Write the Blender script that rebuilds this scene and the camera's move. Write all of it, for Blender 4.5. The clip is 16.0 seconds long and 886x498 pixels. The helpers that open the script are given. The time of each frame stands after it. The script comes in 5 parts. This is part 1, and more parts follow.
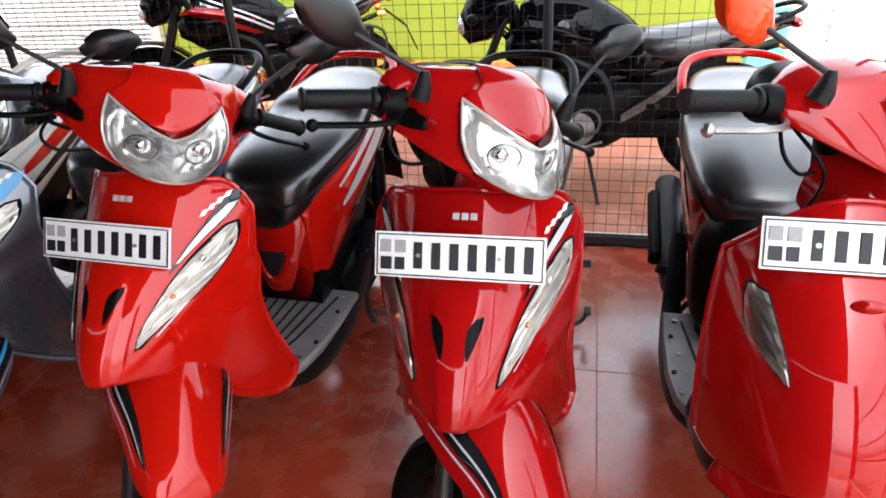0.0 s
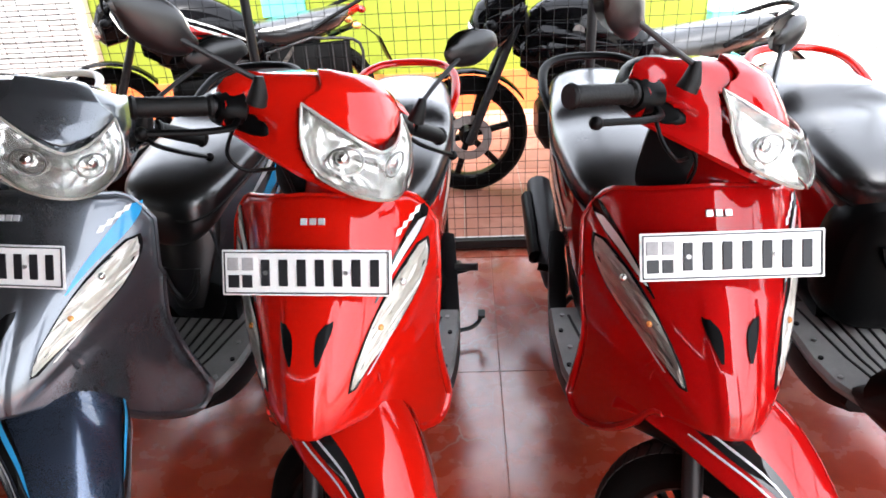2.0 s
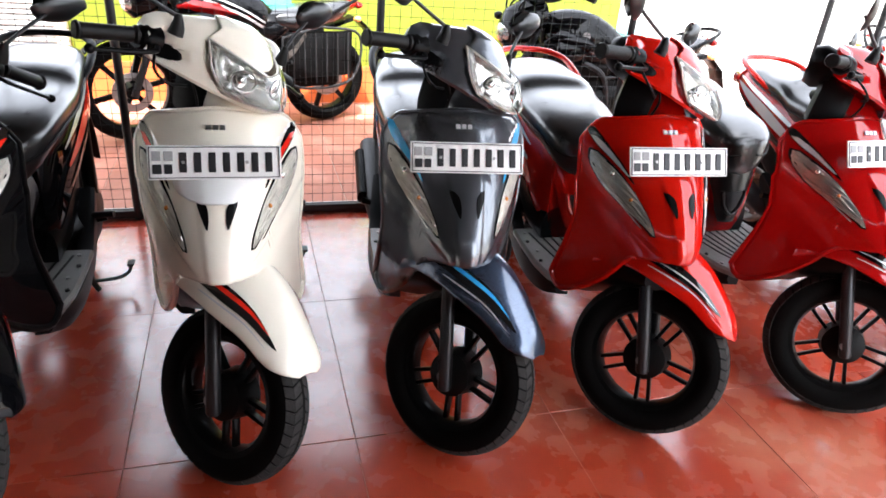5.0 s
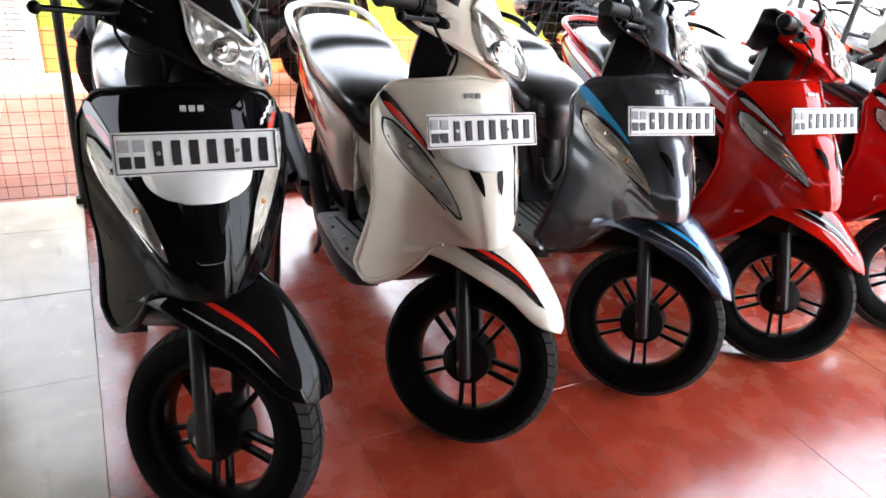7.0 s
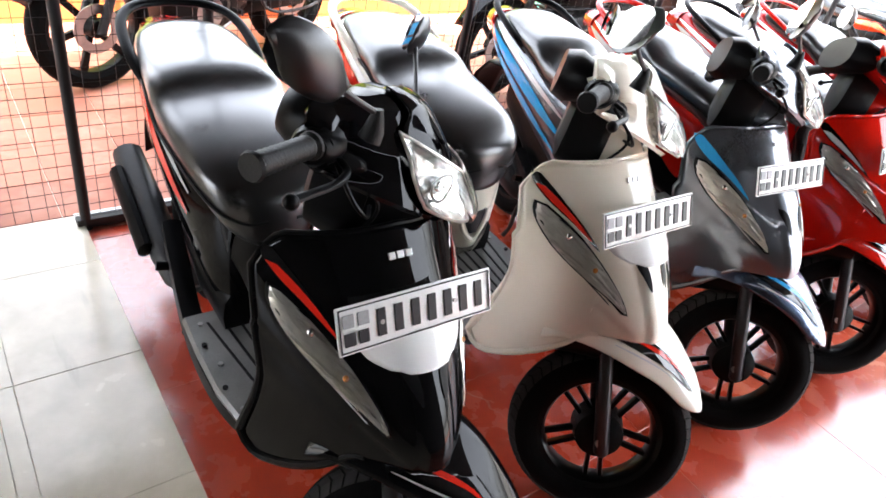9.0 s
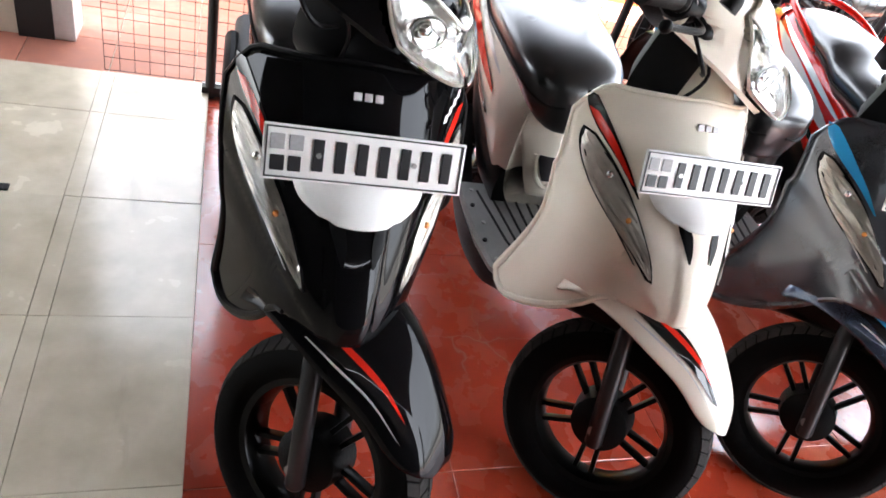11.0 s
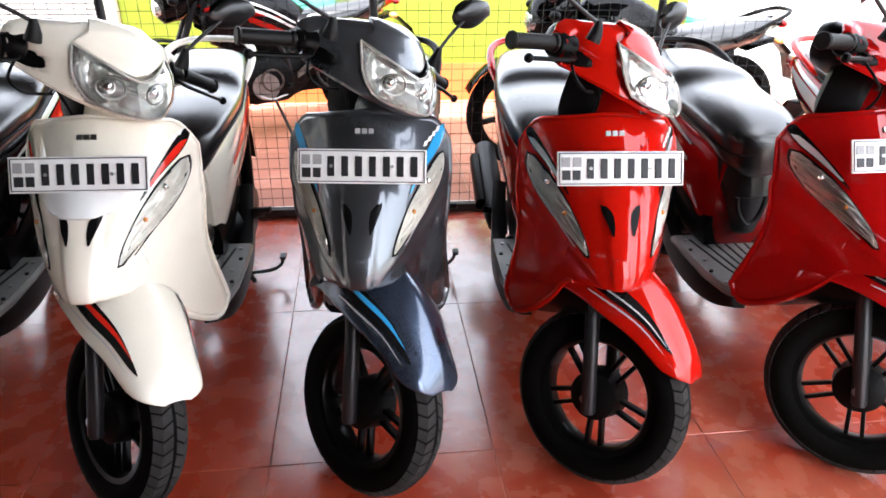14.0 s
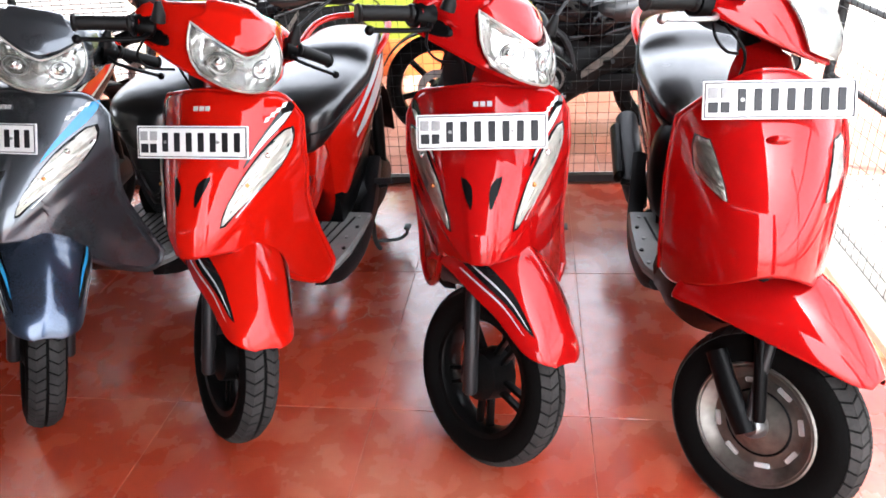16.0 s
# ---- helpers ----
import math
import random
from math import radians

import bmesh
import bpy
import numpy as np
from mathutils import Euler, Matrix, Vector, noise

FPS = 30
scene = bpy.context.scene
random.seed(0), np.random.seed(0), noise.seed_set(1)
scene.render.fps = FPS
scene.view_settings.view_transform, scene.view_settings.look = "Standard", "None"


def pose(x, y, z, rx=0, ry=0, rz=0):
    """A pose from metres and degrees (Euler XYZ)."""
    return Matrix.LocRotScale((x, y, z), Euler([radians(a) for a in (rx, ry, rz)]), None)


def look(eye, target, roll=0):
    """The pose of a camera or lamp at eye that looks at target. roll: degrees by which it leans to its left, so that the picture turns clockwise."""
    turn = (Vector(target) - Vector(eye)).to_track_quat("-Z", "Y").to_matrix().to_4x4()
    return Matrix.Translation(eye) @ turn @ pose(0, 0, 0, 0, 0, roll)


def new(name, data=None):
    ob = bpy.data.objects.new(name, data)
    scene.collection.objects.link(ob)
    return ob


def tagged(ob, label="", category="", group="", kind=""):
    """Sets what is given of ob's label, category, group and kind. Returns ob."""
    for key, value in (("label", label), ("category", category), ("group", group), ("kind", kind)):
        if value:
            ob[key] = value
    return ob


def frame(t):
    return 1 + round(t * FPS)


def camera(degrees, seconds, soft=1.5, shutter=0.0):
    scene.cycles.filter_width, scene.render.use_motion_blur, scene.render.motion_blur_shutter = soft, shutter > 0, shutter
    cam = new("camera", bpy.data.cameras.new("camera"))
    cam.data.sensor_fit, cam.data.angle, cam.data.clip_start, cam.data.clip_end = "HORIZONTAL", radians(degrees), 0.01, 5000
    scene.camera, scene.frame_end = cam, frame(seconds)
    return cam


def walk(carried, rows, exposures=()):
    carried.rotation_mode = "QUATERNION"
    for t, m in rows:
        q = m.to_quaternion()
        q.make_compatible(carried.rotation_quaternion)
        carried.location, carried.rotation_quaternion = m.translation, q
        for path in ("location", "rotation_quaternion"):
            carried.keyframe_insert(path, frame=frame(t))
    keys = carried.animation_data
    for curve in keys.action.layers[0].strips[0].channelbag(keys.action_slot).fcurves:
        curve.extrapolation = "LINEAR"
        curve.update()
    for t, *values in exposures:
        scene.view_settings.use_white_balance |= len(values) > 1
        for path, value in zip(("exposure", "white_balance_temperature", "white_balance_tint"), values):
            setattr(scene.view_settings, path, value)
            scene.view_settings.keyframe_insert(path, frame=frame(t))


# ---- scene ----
cam = camera(67.4, 16.0, soft=1.7)
PATH = [
    (0, (3.42, 1.059, 1.412), (3.023, 2.761, 0.44), -3.5),
    (0.5, (3.319, 1.013, 1.375), (2.913, 2.757, 0.484), -3.5),
    (1, (3.178, 1.099, 1.371), (2.772, 2.807, 0.414), -3.8),
    (1.5, (2.954, 1.118, 1.387), (2.737, 2.832, 0.38), -3.3),
    (2, (2.802, 1.066, 1.39), (2.714, 2.825, 0.442), -3.1),
    (2.5, (2.619, 1.014, 1.396), (2.642, 2.746, 0.397), -2.6),
    (3, (2.335, 0.982, 1.388), (2.346, 2.738, 0.431), -3.7),
    (3.5, (2.199, 0.715, 1.417), (2.274, 2.477, 0.474), -2.0),
    (4, (1.901, 0.622, 1.429), (2.145, 2.346, 0.444), -1.0),
    (4.5, (1.634, 0.554, 1.404), (2.028, 2.285, 0.484), 2.2),
    (6.8, (0.552, 0.74, 1.336), (1.49, 2.247, 0.415), 8.1),
    (7, (0.489, 0.811, 1.309), (1.384, 2.333, 0.37), 7.7),
    (7.5, (0.413, 1.114, 1.388), (1.418, 2.388, 0.219), 7.7),
    (8, (0.279, 1.249, 1.426), (1.417, 2.352, 0.205), 6.3),
    (8.5, (0.111, 1.345, 1.497), (1.325, 2.497, 0.401), 3.2),
    (8.7, (0.101, 1.434, 1.542), (1.288, 2.558, 0.39), 8.9),
    (10.8, (0.431, 1.292, 1.348), (1.216, 2.735, 0.207), 15.2),
    (11, (0.452, 1.255, 1.357), (1.117, 2.68, 0.122), 18.9),
    (11.5, (0.687, 1.095, 1.283), (1.066, 2.757, 0.237), 21.6),
    (12, (1.021, 0.952, 1.324), (1.312, 2.634, 0.28), 6.3),
    (12.3, (1.155, 0.934, 1.343), (1.429, 2.668, 0.386), 6.3),
    (12.5, (1.247, 0.919, 1.357), (1.591, 2.634, 0.386), 6.3),
    (13, (1.515, 0.762, 1.257), (1.774, 2.544, 0.388), 3.5),
    (13.5, (1.713, 0.734, 1.351), (1.972, 2.496, 0.442), 4.5),
    (14, (1.938, 0.651, 1.371), (2.153, 2.409, 0.441), 0.9),
    (14.5, (2.317, 0.615, 1.354), (2.576, 2.359, 0.409), 1.6),
    (15, (2.628, 0.674, 1.329), (2.935, 2.37, 0.314), 4.7),
    (15.3, (2.88, 0.619, 1.348), (3.0, 2.374, 0.396), 2.0),
    (15.5, (3.034, 0.563, 1.366), (3.092, 2.312, 0.398), 1.6),
    (16, (3.34, 0.595, 1.358), (3.07, 2.316, 0.375), -4.1),
]
walk(cam, [(t, look(eye, target, roll)) for t, eye, target, roll in PATH], [(t, stops, 6250, 11) for t, stops in (
    (0, 2.45), (0.5, 2.72), (1.0, 2.9), (2.5, 3.05), (3.0, 3.15), (4.5, 3.2), (7, 3.62), (7.5, 3.9), (8.5, 3.85), (11, 4.0), (12, 3.72), (12.5, 3.55), (14.0, 3.18), (16, 3.05))])

# ---- world and light ----
world = bpy.data.worlds.new("world")
scene.world = world
world.use_nodes = True
wn = world.node_tree.nodes
sky = wn.new("ShaderNodeTexSky")
sky.sky_type, sky.sun_disc = "NISHITA", False
sky.sun_elevation, sky.sun_rotation = radians(63), radians(191)
sky.air_density, sky.dust_density = 1.0, 3.0
haze = wn.new("ShaderNodeHueSaturation")
haze.inputs["Saturation"].default_value, haze.inputs["Value"].default_value = 0.22, 1.25
world.node_tree.links.new(sky.outputs["Color"], haze.inputs["Color"])
world.node_tree.links.new(haze.outputs["Color"], wn["Background"].inputs["Color"])
wn["Background"].inputs["Strength"].default_value = 0.15

sun_data = bpy.data.lights.new("sun", "SUN")
sun_data.energy, sun_data.angle, sun_data.color = 2.6, radians(0.6), (1.0, 0.97, 0.93)
sun = new("sun", sun_data)
sun.matrix_world = look((1, -5, 20), (3, 5.2, 0))


# ---- materials ----
def mat(name, color, rough=0.5, metal=0.0, coat=0.0, var=0.12, scale=6.0, fine=60.0, bump=0.0, rough_var=0.1, spec=0.35, coat_rough=0.04, coat_ior=1.5):
    """A surface with colour, gloss and relief that vary at two scales."""
    m = bpy.data.materials.new(name)
    m.use_nodes = True
    nt = m.node_tree
    n, ln = nt.nodes, nt.links
    b = n["Principled BSDF"]
    b.inputs["Metallic"].default_value = metal
    b.inputs["Coat Weight"].default_value = coat
    b.inputs["Coat Roughness"].default_value = coat_rough
    b.inputs["Coat IOR"].default_value = coat_ior
    b.inputs["Specular IOR Level"].default_value = spec
    tc = n.new("ShaderNodeTexCoord")
    big, small = n.new("ShaderNodeTexNoise"), n.new("ShaderNodeTexNoise")
    big.inputs["Scale"].default_value, small.inputs["Scale"].default_value = scale, fine
    big.inputs["Detail"].default_value, small.inputs["Detail"].default_value = 4.0, 3.0
    for t in (big, small):
        ln.new(tc.outputs["Object"], t.inputs["Vector"])
    mix = n.new("ShaderNodeMath")
    mix.operation = "MULTIPLY_ADD"
    ln.new(small.outputs["Fac"], mix.inputs[0])
    mix.inputs[1].default_value = 0.35
    ln.new(big.outputs["Fac"], mix.inputs[2])
    ramp = n.new("ShaderNodeValToRGB")
    ramp.color_ramp.elements[0].position, ramp.color_ramp.elements[1].position = 0.42, 0.92
    ramp.color_ramp.elements[0].color = (*[c * (1 - var) for c in color], 1)
    ramp.color_ramp.elements[1].color = (*[min(1, c * (1 + var)) for c in color], 1)
    ln.new(mix.outputs[0], ramp.inputs["Fac"])
    ln.new(ramp.outputs["Color"], b.inputs["Base Color"])
    mr = n.new("ShaderNodeMapRange")
    mr.inputs["From Min"].default_value, mr.inputs["From Max"].default_value = 0.35, 0.95
    mr.inputs["To Min"].default_value = max(0.02, rough * (1 - rough_var))
    mr.inputs["To Max"].default_value = min(1, rough * (1 + rough_var))
    ln.new(mix.outputs[0], mr.inputs["Value"])
    ln.new(mr.outputs["Result"], b.inputs["Roughness"])
    if bump:
        bp = n.new("ShaderNodeBump")
        bp.inputs["Strength"].default_value, bp.inputs["Distance"].default_value = bump, 0.002
        ln.new(small.outputs["Fac"], bp.inputs["Height"])
        ln.new(bp.outputs["Normal"], b.inputs["Normal"])
    return m


def paint(name, color, metal=0.0, rough=0.32, coat=1.0, ior=1.5):
    return mat(name, color, rough, metal, coat_ior=ior, coat=coat, var=0.05, scale=3, fine=500, rough_var=0.15, coat_rough=0.03, spec=0.0)


M = {}
M["red"] = paint("red_paint", (0.475, 0.006, 0.002), 0.1, coat=1.0, ior=1.45)
M["dark_red"] = paint("deep_red_paint", (0.335, 0.003, 0.003), 0.1, coat=1.0, ior=1.45)
M["white"] = paint("white_paint", (0.82, 0.765, 0.65))
M["grey"] = paint("metallic_grey_paint", (0.10, 0.109, 0.122), 0.8, 0.28, ior=1.55)
M["blue_grey"] = paint("metallic_blue_grey_paint", (0.065, 0.088, 0.135), 0.8, 0.28, ior=1.55)
M["black"] = paint("black_paint", (0.003, 0.003, 0.0035), coat=0.36)
M["orange"] = paint("orange_red_paint", (0.75, 0.06, 0.008))
M["blue_tape"] = paint("blue_sticker", (0.04, 0.34, 0.66))
M["red_tape"] = paint("red_sticker", (0.62, 0.02, 0.01))
M["silver_tape"] = paint("silver_sticker", (0.6, 0.6, 0.6), 0.3)
M["black_tape"] = paint("black_sticker", (0.008, 0.008, 0.008))
M["white_tape"] = paint("white_sticker", (0.8, 0.8, 0.78))
M["plastic"] = mat("black_plastic", (0.003, 0.003, 0.0032), 0.34, spec=0.08, bump=0.15, fine=400)
M["grey_plastic"] = mat("dark_grey_plastic", (0.006, 0.006, 0.0065), 0.45, spec=0.12, bump=0.15, fine=400)
M["mat_grey"] = mat("floorboard_plastic", (0.19, 0.187, 0.18), 0.32, spec=0.5, bump=0.25, fine=300, var=0.3)
M["rubber"] = mat("tyre_rubber", (0.003, 0.0029, 0.0028), 0.75, spec=0.05, bump=0.4, fine=120, var=0.3)
M["tread"] = mat("dusty_tread_rubber", (0.030, 0.028, 0.027), 0.85, spec=0.1, bump=0.5, fine=160, var=0.35, scale=12)
M["shell"] = mat("black_mirror_shell", (0.006, 0.006, 0.0065), 0.3, spec=0.5, bump=0.1, fine=400)
M["grip"] = mat("grip_rubber", (0.005, 0.005, 0.005), 0.5, spec=0.2, bump=0.4, fine=300)
M["vinyl"] = mat("black_seat_vinyl", (0.004, 0.004, 0.0045), 0.3, bump=0.15, fine=700, var=0.15, rough_var=0.2, spec=0.5, coat=0.8, coat_rough=0.2, coat_ior=1.6)
M["chrome"] = mat("chrome", (0.75, 0.75, 0.76), 0.08, 1.0, var=0.03)
M["steel"] = mat("dull_steel", (0.36, 0.35, 0.34), 0.35, 1.0, var=0.25, scale=20, bump=0.2)
M["rim_silver"] = mat("silver_rim_paint", (0.15, 0.135, 0.12), 0.33, 0.75, var=0.35, scale=25)
M["alloy"] = mat("black_alloy", (0.004, 0.004, 0.004), 0.3, 0.0, coat=0.1, var=0.2, spec=0.08)
M["fork"] = mat("grey_fork_paint", (0.03, 0.03, 0.032), 0.35, 0.5, var=0.15)
M["engine"] = mat("dark_engine_casting", (0.004, 0.004, 0.004), 0.45, 0.0, spec=0.10, bump=0.4, fine=150, var=0.3)
M["plate"] = mat("number_plate_white", (0.78, 0.78, 0.76), 0.35, coat=0.3, var=0.04)
M["ink"] = mat("black_plate_ink", (0.012, 0.012, 0.014), 0.4, var=0.2)
M["pale_ink"] = mat("faded_grey_ink", (0.28, 0.28, 0.28), 0.5, var=0.3, fine=200)
M["amber"] = mat("amber_bulb", (0.75, 0.30, 0.08), 0.2, coat=0.5)
M["reflector"] = mat("bright_reflector", (0.76, 0.75, 0.72), 0.22, 0.8, var=0.08, scale=40, fine=60, bump=0.1)
M["lamp_silver"] = mat("side_lamp_silver", (0.62, 0.59, 0.54), 0.3, 0.45, var=0.15, scale=40, fine=60, bump=0.1)
M["tail_red"] = mat("tail_lamp_red", (0.45, 0.012, 0.01), 0.15, coat=1.0)
M["mirror"] = mat("mirror_glass", (0.85, 0.86, 0.86), 0.03, 1.0, var=0.01)


def glass(name, tint=(1, 1, 1), rough=0.02):
    m = bpy.data.materials.new(name)
    m.use_nodes = True
    nt = m.node_tree
    n, ln = nt.nodes, nt.links
    n.remove(n["Principled BSDF"])
    tr, gl, mx, fr = n.new("ShaderNodeBsdfTransparent"), n.new("ShaderNodeBsdfGlossy"), n.new("ShaderNodeMixShader"), n.new("ShaderNodeFresnel")
    tr.inputs["Color"].default_value = (*tint, 1)
    gl.inputs["Roughness"].default_value = rough
    fr.inputs["IOR"].default_value = 1.5
    nz, bp, tc = n.new("ShaderNodeTexNoise"), n.new("ShaderNodeBump"), n.new("ShaderNodeTexCoord")
    nz.inputs["Scale"].default_value = 30
    ln.new(tc.outputs["Object"], nz.inputs["Vector"])
    bp.inputs["Strength"].default_value, bp.inputs["Distance"].default_value = 0.05, 0.002
    ln.new(nz.outputs["Fac"], bp.inputs["Height"])
    ln.new(bp.outputs["Normal"], gl.inputs["Normal"])
    ln.new(fr.outputs["Fac"], mx.inputs["Fac"])
    ln.new(tr.outputs["BSDF"], mx.inputs[1])
    ln.new(gl.outputs["BSDF"], mx.inputs[2])
    ln.new(mx.outputs["Shader"], n["Material Output"].inputs["Surface"])
    return m


M["lens"] = glass("clear_lens", (0.96, 0.96, 0.94))


def floor_mat(name, color, dark, light, rough=(0.12, 0.4), scale=1.6, patch=0.62, bump=0.15, random_piece=0.12, wax=0.0, ior=1.5, cracks_and_shade=False, scuffs=False):
    """Polished cement or tile: worn pale patches, fine speckle and a patchy gloss."""
    m = bpy.data.materials.new(name)
    m.use_nodes = True
    nt = m.node_tree
    n, ln = nt.nodes, nt.links
    b = n["Principled BSDF"]
    b.inputs["Coat Weight"].default_value, b.inputs["Coat Roughness"].default_value = wax, 0.18
    b.inputs["Coat IOR"].default_value = ior
    tc = n.new("ShaderNodeTexCoord")
    geo = n.new("ShaderNodeNewGeometry")
    a, c, d = n.new("ShaderNodeTexNoise"), n.new("ShaderNodeTexNoise"), n.new("ShaderNodeTexNoise")
    for t, sc, de in ((a, scale, 6), (c, scale * 6, 5), (d, 140, 2)):
        t.inputs["Scale"].default_value, t.inputs["Detail"].default_value = sc, de
        ln.new(geo.outputs["Position"], t.inputs["Vector"])
    r1 = n.new("ShaderNodeValToRGB")
    e = r1.color_ramp.elements
    e[0].position, e[0].color = 0.25, (*dark, 1)
    e[1].position, e[1].color = 0.75, (*color, 1)
    ln.new(c.outputs["Fac"], r1.inputs["Fac"])
    r2 = n.new("ShaderNodeValToRGB")
    r2.color_ramp.elements[0].position, r2.color_ramp.elements[1].position = patch - 0.12, patch + 0.28
    add = n.new("ShaderNodeMath")
    add.operation = "MULTIPLY_ADD"
    ln.new(c.outputs["Fac"], add.inputs[0])
    add.inputs[1].default_value = 0.35
    ln.new(a.outputs["Fac"], add.inputs[2])
    sub = n.new("ShaderNodeMath")
    sub.operation = "SUBTRACT"
    ln.new(add.outputs[0], sub.inputs[0])
    sub.inputs[1].default_value = 0.175
    worn = sub.outputs[0]
    if cracks_and_shade:
        # more pale wear towards the front right; thinned to the left to paint shade
        xyz = n.new("ShaderNodeSeparateXYZ")
        ln.new(geo.outputs["Position"], xyz.inputs["Vector"])
        for axis, lo, hi, a0, a1 in (("X", 0.9, 2.8, -0.22, 0.08), ("Y", 1.2, 2.4, 0.03, -0.05)):
            tread, plus = n.new("ShaderNodeMapRange"), n.new("ShaderNodeMath")
            tread.inputs["From Min"].default_value, tread.inputs["From Max"].default_value = lo, hi
            tread.inputs["To Min"].default_value, tread.inputs["To Max"].default_value = a0, a1
            ln.new(xyz.outputs[axis], tread.inputs["Value"])
            ln.new(worn, plus.inputs[0])
            ln.new(tread.outputs["Result"], plus.inputs[1])
            worn = plus.outputs[0]
    ln.new(worn, r2.inputs["Fac"])
    mx = n.new("ShaderNodeMix")
    mx.data_type = "RGBA"
    ln.new(r2.outputs["Color"], mx.inputs["Factor"])
    ln.new(r1.outputs["Color"], mx.inputs["A"])
    mx.inputs["B"].default_value = (*light, 1)
    hs = n.new("ShaderNodeHueSaturation")
    oi = n.new("ShaderNodeObjectInfo")
    mp = n.new("ShaderNodeMapRange")
    mp.inputs["To Min"].default_value, mp.inputs["To Max"].default_value = 1 - random_piece, 1 + random_piece
    ln.new(oi.outputs["Random"], mp.inputs["Value"])
    ln.new(mp.outputs["Result"], hs.inputs["Value"])
    ln.new(mx.outputs["Result"], hs.inputs["Color"])
    colour = hs.outputs["Color"]
    if cracks_and_shade:
        # thin pale crazing and scuffs, in places
        vo, wob, mask = n.new("ShaderNodeTexVoronoi"), n.new("ShaderNodeTexNoise"), n.new("ShaderNodeTexNoise")
        vo.feature = "DISTANCE_TO_EDGE"
        vo.inputs["Scale"].default_value = 5.0
        wob.inputs["Scale"].default_value, wob.inputs["Detail"].default_value = 5.0, 4
        mask.inputs["Scale"].default_value, mask.inputs["Detail"].default_value = 1.3, 4
        va = n.new("ShaderNodeVectorMath")
        va.operation = "MULTIPLY_ADD"
        va.inputs[1].default_value = (0.3, 0.3, 0.0)
        ln.new(geo.outputs["Position"], wob.inputs["Vector"])
        ln.new(geo.outputs["Position"], mask.inputs["Vector"])
        ln.new(wob.outputs["Color"], va.inputs[0])
        ln.new(geo.outputs["Position"], va.inputs[2])
        ln.new(va.outputs["Vector"], vo.inputs["Vector"])
        line, where, both = n.new("ShaderNodeMapRange"), n.new("ShaderNodeMapRange"), n.new("ShaderNodeMath")
        for node, a0, a1, b0, b1 in ((line, 0.0, 0.018, 1.0, 0.0), (where, 0.60, 0.74, 0.0, 0.5)):
            node.inputs["From Min"].default_value, node.inputs["From Max"].default_value = a0, a1
            node.inputs["To Min"].default_value, node.inputs["To Max"].default_value = b0, b1
        ln.new(vo.outputs["Distance"], line.inputs["Value"])
        back, more = n.new("ShaderNodeMapRange"), n.new("ShaderNodeMath")
        back.inputs["From Min"].default_value, back.inputs["From Max"].default_value = 2.0, 3.2
        back.inputs["To Min"].default_value, back.inputs["To Max"].default_value = 0.0, 0.16
        ln.new(xyz.outputs["Y"], back.inputs["Value"])
        ln.new(mask.outputs["Fac"], more.inputs[0])
        ln.new(back.outputs["Result"], more.inputs[1])
        ln.new(more.outputs[0], where.inputs["Value"])
        both.operation = "MULTIPLY"
        ln.new(line.outputs["Result"], both.inputs[0])
        ln.new(where.outputs["Result"], both.inputs[1])
        mx2 = n.new("ShaderNodeMix")
        mx2.data_type = "RGBA"
        ln.new(both.outputs[0], mx2.inputs["Factor"])
        ln.new(colour, mx2.inputs["A"])
        mx2.inputs["B"].default_value = (0.50, 0.36, 0.30, 1)
        colour = mx2.outputs["Result"]
    if scuffs:
        # dark drag marks and smudges
        mp2, st, sm = n.new("ShaderNodeMapping"), n.new("ShaderNodeTexNoise"), n.new("ShaderNodeMapRange")
        mp2.inputs["Scale"].default_value, mp2.inputs["Rotation"].default_value = (9.0, 1.6, 1.0), (0, 0, 0.5)
        ln.new(geo.outputs["Position"], mp2.inputs["Vector"])
        ln.new(mp2.outputs["Vector"], st.inputs["Vector"])
        st.inputs["Scale"].default_value, st.inputs["Detail"].default_value = 1.3, 6
        sm.inputs["From Min"].default_value, sm.inputs["From Max"].default_value = 0.63, 0.78
        sm.inputs["To Min"].default_value, sm.inputs["To Max"].default_value = 0.0, 0.55
        ln.new(st.outputs["Fac"], sm.inputs["Value"])
        mx3 = n.new("ShaderNodeMix")
        mx3.data_type = "RGBA"
        ln.new(sm.outputs["Result"], mx3.inputs["Factor"])
        ln.new(colour, mx3.inputs["A"])
        mx3.inputs["B"].default_value = (0.26, 0.21, 0.15, 1)
        colour = mx3.outputs["Result"]
    ln.new(colour, b.inputs["Base Color"])
    rr = n.new("ShaderNodeMapRange")
    rr.inputs["From Min"].default_value, rr.inputs["From Max"].default_value = 0.3, 0.7
    rr.inputs["To Min"].default_value, rr.inputs["To Max"].default_value = rough
    ln.new(c.outputs["Fac"], rr.inputs["Value"])
    ln.new(rr.outputs["Result"], b.inputs["Roughness"])
    bp = n.new("ShaderNodeBump")
    bp.inputs["Strength"].default_value, bp.inputs["Distance"].default_value = bump, 0.002
    ln.new(c.outputs["Fac"], bp.inputs["Height"])
    ln.new(bp.outputs["Normal"], b.inputs["Normal"])
    return m


